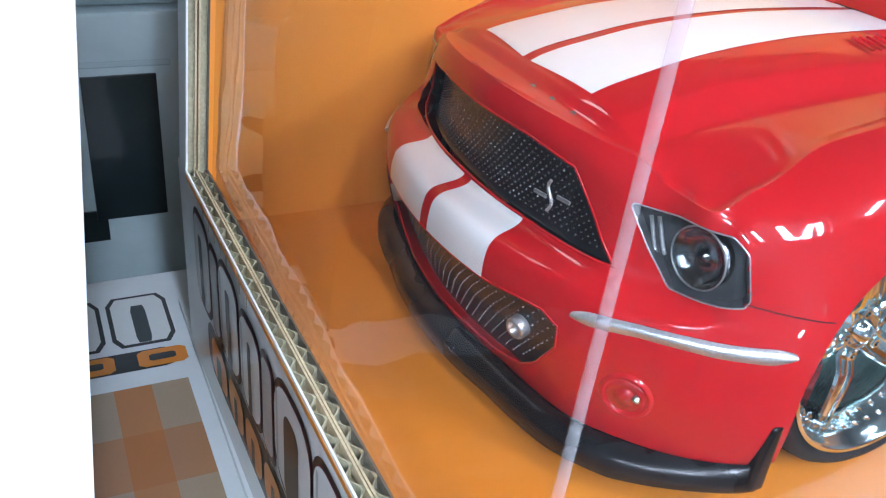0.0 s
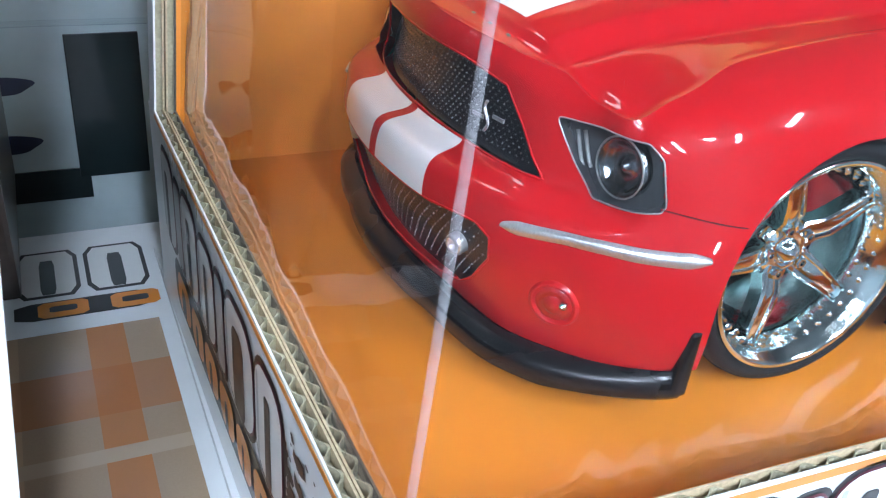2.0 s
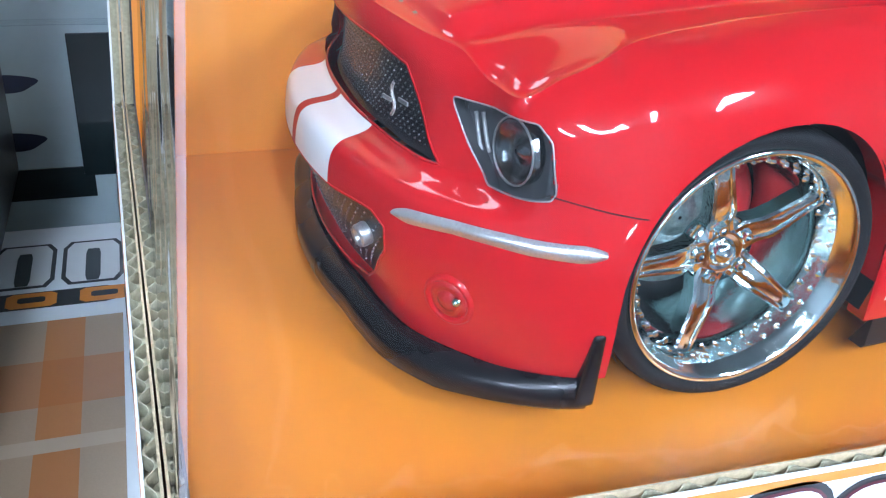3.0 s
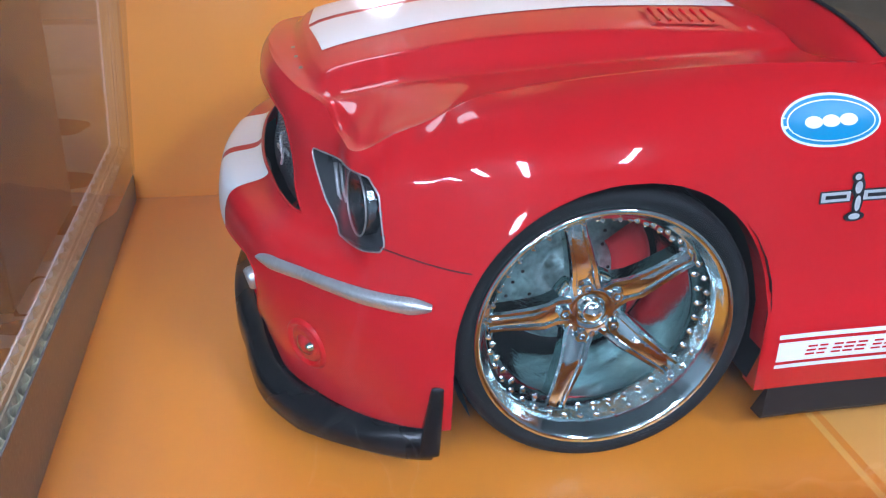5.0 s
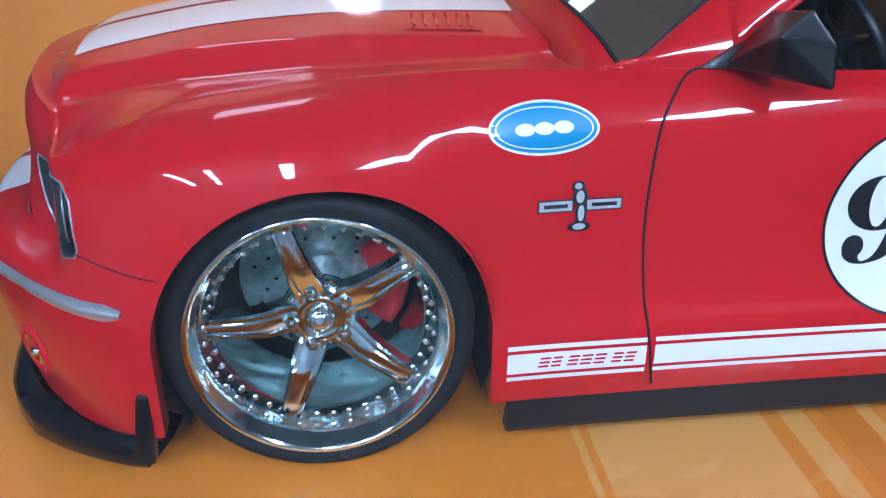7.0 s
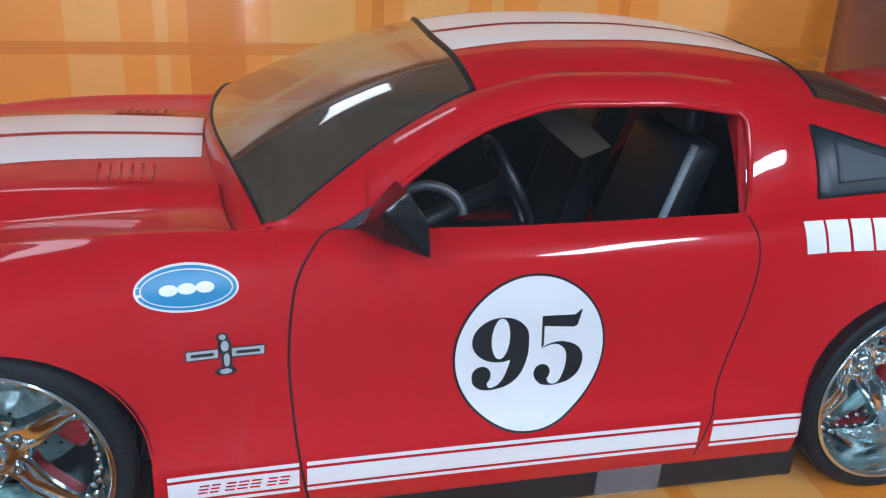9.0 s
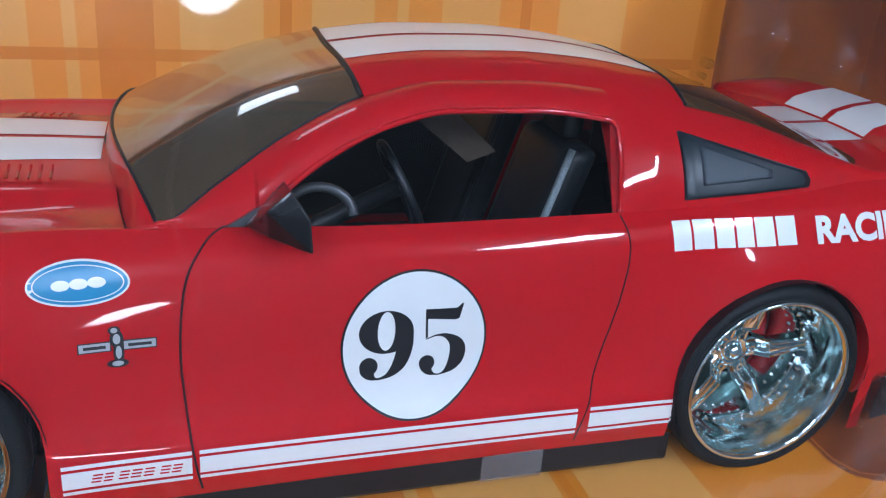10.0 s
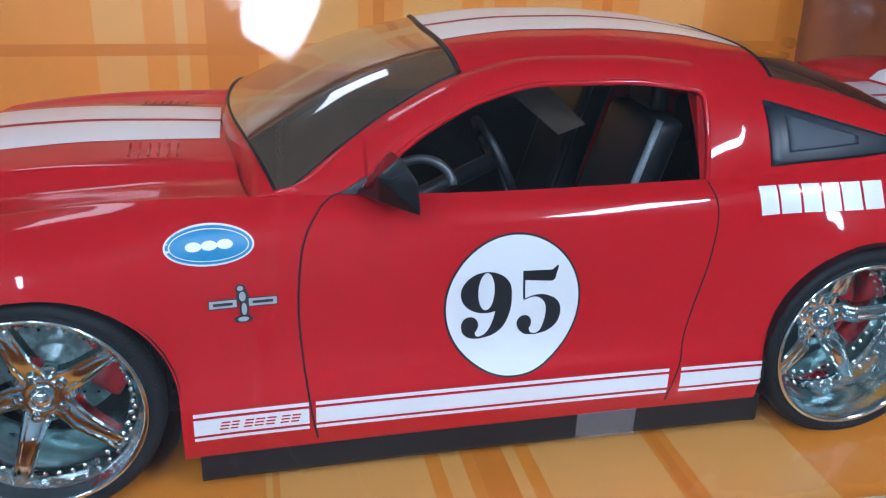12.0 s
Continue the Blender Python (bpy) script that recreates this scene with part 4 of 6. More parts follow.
# plain shapes in place of the maker's marks
side_disc("oval_edge", 0.0290, 0.0459, 0.0072, 0.0031, WHITE, 0.00012, rings=6)
side_disc("oval_badge", 0.0290, 0.0459, 0.0069, 0.0028, BLUE, 0.00018, rings=6)
side_disc("oval_line", 0.0290, 0.0459, 0.0064, 0.00240, WHITE, 0.00021, rings=6)
side_disc("oval_face", 0.0290, 0.0459, 0.0062, 0.00225, BLUE, 0.00024, rings=6)
for k in range(3):
    side_disc("oval_mark", 0.0265 + 0.0025 * k, 0.0458 + 0.0001 * k, 0.0013, 0.0007, WHITE, 0.00029, 24, 3)
for a, b in ((0.0282, 0.0330), (0.0346, 0.0396)):
    side_print("emblem_bar", (a, 0.0354, 0.0371, b, 0.0354, 0.0371), INK, 10, 4, 0.00014)
    side_print("emblem_bar_face", (a + 0.0002, 0.0356, 0.0369, b - 0.0002, 0.0356, 0.0369), GREYP, 10, 4, 0.00020)
    side_print("emblem_bar_mark", (a + 0.0008, 0.0360, 0.0365, b - 0.0008, 0.0360, 0.0365), INK, 6, 3, 0.00026)
for cx, cz, rx, rz in ((0.0335, 0.0388, 0.0009, 0.0007), (0.0338, 0.0374, 0.0010, 0.0014), (0.0340, 0.0352, 0.0008, 0.0018), (0.0338, 0.0334, 0.0016, 0.0007)):
    side_disc("emblem_shape", cx, cz, rx, rz, INK, 0.00028, 20, 3)
    side_disc("emblem_shape_face", cx, cz, rx * 0.55, rz * 0.6, GREYP, 0.00034, 16, 3)
xa = 0.0288
for w in (0.0018, 0.0016, 0.0, 0.0018, 0.0019, 0.0019, 0.0, 0.0018, 0.0018):
    if w:
        for lo in (0.01435, 0.01495, 0.01555):
            side_print("model_mark", (xa + (lo - 0.01435) * 0.3, lo, lo + 0.0003, xa + (lo - 0.01435) * 0.3 + w * 0.8, lo, lo + 0.0003), RED, 4, 3, 0.00022)
    xa += w if w else 0.0006

# team lettering: plain blocks for the name, then the words
xa = 0.1292
for w in (0.0042, 0.0046, 0.0041, 0.0038, 0.0044, 0.0046):
    k = (xa - 0.1292) / 0.07
    side_print("name_block", (xa, 0.0459 + 0.0022 * k, 0.0506 + 0.0022 * k, xa + w * 0.88, 0.0460 + 0.0022 * k, 0.0507 + 0.0022 * k), WHITE, 6, 8, 0.00016)
    xa += w
gv, gf = letters("RACING CO.", 0.042)
heavy_v = [onto_side(0.1589 + 0.0398 * a, 0.0465 + 0.0048 * c_ + 0.0012 * a, 0.0002) for a, c_ in gv]
part("lettering", (heavy_v, gf), WHITE, car, "bold white lettering", smooth=False)



def gap_line(name, pts, r=0.00022):
    """A dark shut line along (x, z) points of the flank."""
    xs = [p[0] for p in pts]
    f = spline(np.linspace(0, 1, len(pts)), np.array(pts))
    q = f(np.linspace(0, 1, 60))
    return part(name, tube([onto_side(x, z, 0.00002) for x, z in q], r, 6), GAP, car)


gap_line("door_gap", [(0.0545, 0.0524), (0.0500, 0.0516), (0.0468, 0.0497), (0.0441, 0.0449), (0.0430, 0.0354), (0.0434, 0.0251), (0.0446, 0.0150), (0.0455, 0.0100)], 0.00020)
gap_line("door_gap", [(0.1196, 0.0515), (0.1203, 0.0473), (0.1189, 0.0378), (0.1157, 0.0256), (0.1142, 0.0187), (0.1128, 0.0135), (0.1122, 0.0105)], 0.00015)
gap_line("bumper_gap", [(-0.0292, 0.0322), (-0.0218, 0.0311), (-0.0188, 0.0307)], 0.00010)
part("hood_rear_gap", tube([onto_top(hood_end(y) - 0.0002, y, -0.0001) for y in np.linspace(-0.036, 0.036, 40)], 0.00036, 6), GAP, car)

# tiny dull marks on the nose above the grille
for y in (-0.0075, -0.0125, -0.0175):
    vs = [onto_top(-0.0392 + 0.0012 * (y / 0.0175) ** 2 + 0.0006 * a, y + 0.0005 * b, 0.00008) for a in (0, 1) for b in (-1, 0, 1)]
    part("nose_mark", (vs, grid_faces(2, 3)), GREYDARK, hood)

# cowl between hood and windshield
cw = []
for s in np.linspace(-1, 1, 41):
    p = roof_point(0.0407, s)
    y = p[1]
    a = onto_top(min(p[0] - 0.0016, hood_end(y) - 0.0002), y, 0)
    for t in np.linspace(0, 1, 7):
        cw.append((a[0] + (p[0] - a[0]) * t, y, a[2] + (p[2] - a[2]) * t + 0.0007 * math.sin(math.pi * t) ** 2 - 0.0002 * t))
part("cowl", (cw, grid_faces(41, 7)), RED, car)

# windshield edge trim
for s in (-1, 1):
    part("windshield_trim", tube([roof_point(x, s, 0.0001) for x in np.linspace(0.0407, 0.0742, 24)], 0.00028, 6), BLACK, car)
part("windshield_trim", tube([roof_point(0.0743, s, 0.0001) for s in np.linspace(-1, 1, 24)], 0.0005, 6), BLACK, car)
part("windshield_trim", tube([roof_point(0.0405, s, 0.0001) for s in np.linspace(-1, 1, 30)], 0.0003, 6), BLACK, car)
part("rear_window_trim", tube([roof_point(0.1381, s, 0.0) for s in np.linspace(-1, 1, 24)], 0.0004, 6), BLACK, car)

# rounded bead along the top and rear of the door window
bead = [(x, -float(win_y(x)), float(win_z(x))) for x in np.linspace(WIN_FRONT, WIN_REAR - 0.0012, 40)]
low = belt(WIN_REAR)
bead += [(WIN_REAR + 0.0001, -float(win_y(WIN_REAR)) + (low[1] + float(win_y(WIN_REAR))) * t - 0.0012 * 4 * t * (1 - t), float(win_z(WIN_REAR)) + (low[2] - float(win_z(WIN_REAR))) * t) for t in np.linspace(0.06, 1, 20)]
mirror_part("window_bead", tube(bead, 0.00055, 8), RED, car)

# hood vents: a ribbed plate each side of the stripes
for s in (-1, 1):
    for y0, y1 in ((-0.0215, -0.0150),):
        vs = [onto_top(0.0135 + 0.0115 * i / 9, s * (y0 + (y1 - y0) * j / 5), 0.00025) for i in range(10) for j in range(6)]
        vent = part("hood_vent", (vs, grid_faces(10, 6)), RED, car)
        for k in range(6):
            x = 0.0148 + k * 0.0017
            part("vent_rib", tube([onto_top(x, s * (y0 + 0.0008), 0.0004), onto_top(x, s * (y1 - 0.0008), 0.0004)], 0.00022, 6), RED, vent)

# quarter window: black surround with a grey pane
QW = [(0.1333, 0.0644), (0.1590, 0.0580), (0.1597, 0.0566), (0.1592, 0.0556), (0.1330, 0.0538)]


def flank_poly(name, poly, off, mat, parent, thick=0.0):
    c = np.mean(poly, 0)
    d = []
    for k in range(len(poly)):
        a, b = np.array(poly[k]), np.array(poly[(k + 1) % len(poly)])
        d += [a + (b - a) * t for t in np.linspace(0, 1, 9)[:-1]]
    vs, fs = [], []
    n, rings = len(d), 6
    for k in range(rings + 1):
        for p in d:
            q = c + (p - c) * k / rings
            vs.append(onto_side(q[0], q[1], off))
    for k in range(rings):
        for i in range(n):
            j = (i + 1) % n
            fs.append((k * n + i, k * n + j, (k + 1) * n + j, (k + 1) * n + i))
    for p in d:
        vs.append(onto_side(p[0] + (p[0] - c[0]) * 0.01, p[1] + (p[1] - c[1]) * 0.02, -0.0002))
    o = (rings + 1) * n
    for i in range(n):
        j = (i + 1) % n
        fs.append((rings * n + i, rings * n + j, o + j, o + i))
    return part(name, (vs, fs), mat, parent)


SURROUND = material("blue_black_plastic", (0.010, 0.016, 0.021), 0.35, vary=0.2, scale=400, bump=0.05)
PANE = material("grey_pane", (0.030, 0.041, 0.052), 0.5, vary=0.15, scale=300, bump=0.05)
qwin = flank_poly("quarter_window", QW, 0.0006, SURROUND, car)
part("window_edge", tube([onto_side(x, z, 0.0004) for x, z in QW], 0.00022, 6, True), GREYDARK, qwin)
flank_poly("pane", [(0.1368, 0.0622), (0.1510, 0.0585), (0.1508, 0.0572), (0.1366, 0.0560)], 0.0009, PANE, qwin)

# side skirt
sk = []
sx = np.linspace(0.0252, 0.1332, 60)
for x in sx:
    y = onto_side(x, 0.0100, 0)[1]
    for o, z in ((0.0006, 0.0094), (0.0007, 0.0086), (0.0007, 0.0036), (0.0012, 0.0028), (0.004, 0.0026)):
        sk.append((x, y + o, z))
skirt_f = grid_faces(60, 5) + [(0, 1, 2, 3, 4), tuple(59 * 5 + k for k in (4, 3, 2, 1, 0))]
mirror_part("side_skirt", (sk, skirt_f), BLACK, car, "matt black side skirt", smooth=False)
side_tape = [onto_side(0.0946 + 0.0120 * i / 3, 0.0102, 0)[1] for i in range(4)]
part("tape", ([(0.0946, side_tape[0] + 0.0003, 0.0032), (0.1066, side_tape[3] + 0.0003, 0.0030), (0.1066, side_tape[3] + 0.0001, 0.0092), (0.0946, side_tape[0] + 0.0001, 0.0090)], [(0, 1, 2, 3)]), TAPE, car, "strip of clear tape over the skirt")

# wing mirror
SAIL = material("grey_plastic", (0.03, 0.032, 0.035), 0.22, vary=0.3, scale=700, bump=0.4, coat=0.4)
for side in (1, -1):
    bm = bmesh.new()
    for p in ((0.0535, -0.0408, 0.0522), (0.0598, -0.0390, 0.0590), (0.0605, -0.0410, 0.0520), (0.0560, -0.0500, 0.0580), (0.0596, -0.0500, 0.0612),
              (0.0628, -0.0527, 0.0518), (0.0624, -0.0520, 0.0572), (0.0566, -0.0480, 0.0530)):
        bm.verts.new((p[0], p[1] * side, p[2]))
    bmesh.ops.convex_hull(bm, input=bm.verts)
    bmesh.ops.bevel(bm, geom=bm.edges[:], offset=0.0004, segments=2, profile=0.6, affect="EDGES")
    mirror = part("wing_mirror", bm, GLOSSBLACK, car, "glossy black wing mirror", smooth=False)
    bm = bmesh.new()
    for x, y, z in (belt(0.0508), belt(0.0612), (0.0610, -float(win_y(0.0610)), float(win_z(0.0610)) - 0.0004)):
        for o in (0.0006, -0.0006):
            bm.verts.new((x, (y - o) * side, z + 0.0003))
    bmesh.ops.convex_hull(bm, input=bm.verts)
    part("mirror_foot", bm, SAIL, mirror, "dark grey foot of the mirror", smooth=False)

# spoiler
spv = []
SPR = [(0.1930, 0.0558), (0.1932, 0.0578), (0.1955, 0.0598), (0.2005, 0.0612), (0.2065, 0.0620), (0.2078, 0.0608), (0.2050, 0.0560), (0.1960, 0.0548)]
for s in np.linspace(-1, 1, 61):
    end = abs(s) ** 7
    for x, z in SPR:
        top = max(0.0, (z - 0.0575) / 0.004)
        spv.append((x - 0.0050 * s * s - 0.003 * end * (x - 0.193) / 0.014, 0.0405 * s, z - 0.0012 * s * s - 0.0028 * end * top - 0.0006 * end * (1 if z < 0.0565 else 0)))
ns = len(SPR)
spf = [(i * ns + j, i * ns + (j + 1) % ns, (i + 1) * ns + (j + 1) % ns, (i + 1) * ns + j) for i in range(60) for j in range(ns)]
spf += [tuple(range(ns))[::-1], tuple(60 * ns + j for j in range(ns))]
spoiler = sharp(part("spoiler", (spv, spf), RED, car), 50)
for y0, y1 in ((-0.0145, -0.0012), (0.0008, 0.0145)):
    vs = []
    for j in range(8):
        y = y0 + (y1 - y0) * j / 7
        s = y / 0.0405
        for x, z in SPR[1:5]:
            vs.append((x - 0.0050 * s * s - 0.00010, y, z - 0.0012 * s * s + 0.00018))
    part("spoiler_stripe", (vs, grid_faces(8, 4)), WHITE, spoiler)

part("spoiler_gap", tube([(0.1926 - 0.0050 * s * s, 0.0392 * s, 0.0566 - 0.0014 * s * s) for s in np.linspace(-0.9, 0.9, 40)], 0.0006, 6), GAP, spoiler)

# ---- cabin ----
inner = []
iu = np.linspace(u_at_x(0.034), u_at_x(0.126), 70)
A, B = np.meshgrid(iu, np.linspace(3, 9.8, 12), indexing="ij")
P = skin_off(A, B, -0.0022)
mirror_part("door_liner", (P.reshape(-1, 3), grid_faces(70, 12)), CABIN, car)
part("cabin_floor", box_bm((0.026, -0.045, 0.008), (0.128, 0.045, 0.011)), CABIN, car)
part("dashboard", box_bm((0.036, -0.037, 0.03), (0.058, 0.037, 0.0515), 0.002), CABIN, car)
part("parcel_shelf", box_bm((0.150, -0.036, 0.03), (0.19, 0.036, 0.050), 0.002), CABIN, car)


PIPING = material("grey_piping", (0.22, 0.25, 0.26), 0.25, vary=0.3, scale=900, coat=0.5, bump=0.3)


def seat(y, piping):
    bm = box_bm((0.078, y - 0.011, 0.014), (0.106, y + 0.011, 0.024), 0.003, 3)
    s = part("seat", bm, CABIN, car, "black bucket seat")
    bm = box_bm((0.101, y - 0.0115, 0.02), (0.108, y + 0.0115, 0.060), 0.003, 3)
    for v in bm.verts:
        v.co.x += (v.co.z - 0.02) * 0.30
    part("backrest", bm, CABIN, s)
    bm = box_bm((0.1145, y - 0.006, 0.0605), (0.1185, y + 0.006, 0.068), 0.0018, 3)
    part("headrest", bm, CABIN, s)
    pts = [(0.1015 + 0.30 * (z - 0.02), y - 0.0120, z) for z in np.linspace(0.03, 0.0605, 12)]
    part("piping", tube(pts, 0.0008, 6), piping, s, "grey piping")


seat(-0.018, PIPING)
seat(0.018, CABIN)
wheel_c = Vector((0.0845, -0.018, 0.0500))
ax = Vector((0.9, 0, 0.42)).normalized()
rot = ax.to_track_quat("Z", "Y").to_matrix()
ring = [wheel_c + rot @ Vector((0.0088 * math.cos(a), 0.0088 * math.sin(a), 0)) for a in np.linspace(0, 2 * math.pi, 33)[:-1]]
steer = part("steering_wheel", tube(ring, 0.0009, 8, True), CABIN, car)
for a in (0.3, math.pi - 0.3, -math.pi / 2):
    part("spoke", tube([wheel_c, wheel_c + rot @ Vector((0.0086 * math.cos(a), 0.0086 * math.sin(a), 0))], 0.0009, 6), CABIN, steer)

part("column", tube([wheel_c, wheel_c - ax * 0.028], 0.0018, 8), CABIN, steer)
# flat tan plate added for a diagonal patch across the cabin
TAN = material("tan_plain", (0.06, 0.042, 0.028), 0.5, vary=0.15, scale=200)
part("strap", ([(0.0800, -0.026, 0.0690), (0.0890, -0.026, 0.0690), (0.1010, -0.024, 0.0585), (0.0955, -0.024, 0.0565)], [(0, 1, 2, 3)]), TAN, car, "flat tan plate across the cabin", smooth=False)
pod = [Vector((0.067 + 0.0062 * math.cos(a), -0.030 + 0.002 * math.sin(a), 0.0490 + 0.0048 * math.sin(a))) for a in np.linspace(0, math.pi, 14)]
part("instrument_pod", tube(pod, 0.0009, 8), GREYDARK, car)

# underside and wheel wells
part("underbody", box_bm((-0.030, -0.028, 0.0035), (0.180, 0.028, 0.009), 0.001), BLACK, car)
# black sheet under the tail, for its apron and the shadow below the bumper
av = []
tail = [i for i in range(len(cols)) if SKIN[i, 0, 0] > 0.184]
for i in tail:
    p = SKIN[i, 0]
    q = np.array((p[0] - 0.002 * max(0.0, (p[0] - 0.19) / 0.02), p[1] * 0.965, 0.0))
    for z in (p[2] + 0.0006, p[2] * 0.6 + 0.002, 0.0042):
        av.append((q[0], q[1], z))
mirror_part("rear_apron", (av, grid_faces(len(tail), 3)), BLACK, car, "black sheet under the tail for its apron and the shadow there")
vv = []
for x in np.linspace(0.1738, 0.1768, 6):
    p = onto_side(x, 0.0235, 0.0002)
    for k, z in enumerate((0.0240, 0.0170, 0.0110, 0.0055)):
        vv.append((x + 0.0004 * k, p[1] + 0.0005 * k, z))
mirror_part("rear_valance", (vv, grid_faces(6, 4)), RED, car)
for cx, r, lo_a in ((FRONT_AXLE + 0.001, ARCH_F, -0.13), (REAR_AXLE + 0.001, ARCH_R, -0.02)):
    vs = []
    for i in range(25):
        a = math.pi * (lo_a + (1.18 - lo_a) * i / 24)
        for y in (-0.0512, -0.022):
            vs.append((cx + (r + 0.0004) * math.cos(a), y, ZW + (r + 0.0004) * math.sin(a)))
    vs += [(cx + (r + 0.0004) * math.cos(math.pi * (lo_a + (1.18 - lo_a) * i / 24)), -0.023, ZW + (r + 0.0004) * math.sin(math.pi * (lo_a + (1.18 - lo_a) * i / 24))) for i in range(25)] + [(cx, -0.023, ZW)]
    fs = grid_faces(25, 2) + [(50 + i, 51 + i, 75) for i in range(24)]
    mirror_part("wheel_well", (vs, fs), BLACK, car)


# ---- wheels ----
def wheel(cx, side, hub_y, spin, name="wheel"):
    """One wheel: hub_y is how far out the hub's face lies."""
    s = side
    base = (cx, 0, ZW)
    R = 0.0205
    tyre_p = [(0.0168, 0.0492), (0.0175, 0.0506), (0.0186, 0.0513), (0.0196, 0.0511), (0.0203, 0.0502), (0.02055, 0.0486), (0.0205, 0.0375), (0.0200, 0.0362), (0.0175, 0.0360)]
    w = new(name)
    w.parent = car
    w.matrix_parent_inverse = Matrix.Translation(-Vector(car.location))
    def add(nm, vf, mat, par, label="", smooth=True):
        vs, fs = vf
        vs = [(x, y * s, z) for x, y, z in vs]
        if s > 0:
            fs = [tuple(f)[::-1] for f in fs]
        return part(nm, (vs, fs), mat, par, label, smooth)
    # the profiles are given for y outwards; the left side is y < 0
    tyre = add("tyre", lathe(tyre_p, base, 96), RUBBER, w, "low-profile black rubber tyre")
    vs, fs = [], []
    for i in range(96):
        a = 2 * math.pi * (i + 0.5) / 96
        c, d = math.cos(a), math.sin(a)
        t = (-d, c)
        o = len(vs)
        for y in (0.0489, 0.0462):
            sk = 0.0 if y > 0.048 else 0.0004
            for k in (-1, 1):
                for r in (0.02030, 0.02062):
                    vs.append((cx + c * r + t[0] * (k * 0.00042 + sk), y, ZW + d * r + t[1] * (k * 0.00042 + sk)))
        fs += [(o, o + 1, o + 3, o + 2), (o + 1, o + 5, o + 7, o + 3), (o, o + 4, o + 5, o + 1), (o + 2, o + 3, o + 7, o + 6)]
    add("tread_block", (vs, fs), RUBBER, tyre, smooth=False)
    lip = [(0.0172, 0.0496), (0.0176, 0.0506), (0.0177, 0.0511), (0.0174, 0.0514), (0.0169, 0.0512), (0.0166, 0.0506), (0.0159, 0.0498), (0.0153, 0.0488),
           (0.0149, 0.0474), (0.0142, 0.0464), (0.0140, 0.0450), (0.0139, 0.0400), (0.0137, 0.0330), (0.0138, 0.0290)]
    if hub_y < 0.042:
        lip = lip[:6] + [(0.0160, 0.0490), (0.0153, 0.0455), (0.0148, 0.0420), (0.0140, 0.0412), (0.0137, 0.0400), (0.0136, 0.0330), (0.0138, 0.0280)]
    rim_ob = add("rim", lathe(lip, base, 96), SATIN, w, "polished chrome rim")
    # rivets round the step
    ry = 0.0467 if hub_y > 0.042 else 0.0417
    rings = 40 if s > 0 else (80 if hub_y > 0.042 else 120)
    for i in range(rings):
        a = 2 * math.pi * (i + 0.5) / 40
        c, d = math.cos(a), math.sin(a)
        rr, yy = (0.01455, ry) if i < 40 else ((0.01525, ry + 0.0016) if hub_y > 0.042 else (0.01405, ry - 0.0016)) if i < 80 else (0.0138, ry - 0.0042)
        q = (cx + rr * c, yy, ZW + rr * d)
        o = 0.0006
        vs = [(q[0] + o * c, q[1], q[2] + o * d), (q[0] - o * d, q[1], q[2] + o * c), (q[0] - o * c, q[1], q[2] - o * d), (q[0] + o * d, q[1], q[2] - o * c), (q[0] - (0.0 if i < 40 else 0.0003) * c, q[1] + 0.0008, q[2] - (0.0 if i < 40 else 0.0003) * d)]
        add("rivet", (vs, [(0, 1, 4), (1, 2, 4), (2, 3, 4), (3, 0, 4)]), CHROME, rim_ob)
    # five twin-ribbed spokes
    outer_y = 0.0480 if hub_y > 0.042 else 0.0425
    for k in range(5):
        a = radians(spin + 72 * k)
        e, t = Vector((math.cos(a), 0, math.sin(a))), Vector((-math.sin(a), 0, math.cos(a)))
        vs, fs = [], []
        secs = []
        for r, wd, y, dp in ((0.0030, 0.0023, hub_y, 0.0028), (0.0048, 0.0022, hub_y + 0.0002, 0.0030), (0.0068, 0.00205, outer_y - 0.0013, 0.0030), (0.0090, 0.0018, outer_y - 0.0009, 0.0030), (0.0125, 0.0015, outer_y - 0.0006, 0.0030), (0.0146, 0.0015, outer_y - 0.0004, 0.0028), (0.0153, 0.0017, outer_y - 0.0007, 0.0026), (0.0158, 0.0021, outer_y - 0.0014, 0.0024)):
            row = []
            for q, h in ((-1, -1.0), (-1, -0.14), (-0.84, 0.0), (-0.60, 0.0), (-0.50, -0.12), (0, -0.05), (0.50, -0.12), (0.60, 0.0), (0.84, 0.0), (1, -0.14), (1, -1.0)):
                v = Vector((cx, 0, ZW)) + e * r + t * (q * wd) + Vector((0, y + h * dp, 0))
                row.append(tuple(v))
            secs.append(row)
        for row in secs:
            vs += row
        fs = grid_faces(len(secs), 11, flip=True) + [tuple(range(11)), tuple((len(secs) - 1) * 11 + i for i in range(11))[::-1]]
        sharp(add("spoke", (vs, fs), CHROME, rim_ob), 30)
    hub = add("hub", lathe([(0.00005, hub_y + 0.0016), (0.0010, hub_y + 0.0014), (0.0017, hub_y + 0.0008), (0.0020, hub_y), (0.0022, hub_y - 0.0002), (0.0024, hub_y + 0.0001), (0.0034, hub_y - 0.0001), (0.0052, hub_y - 0.0006), (0.0054, hub_y - 0.003)], base, 40), CHROME, w, "chrome hub with a domed centre cap")
    for k in range(5):
        a = radians(spin + 72 * k)
        p = (cx + 0.0039 * math.cos(a), 0, ZW + 0.0039 * math.sin(a))
        add("lug_nut", lathe([(0.00005, hub_y + 0.0002), (0.0004, hub_y + 0.0003), (0.0005, hub_y + 0.0008), (0.0008, hub_y + 0.0008), (0.0010, hub_y + 0.0005), (0.0011, hub_y - 0.0004)], p, 6), CHROME, hub, smooth=False)
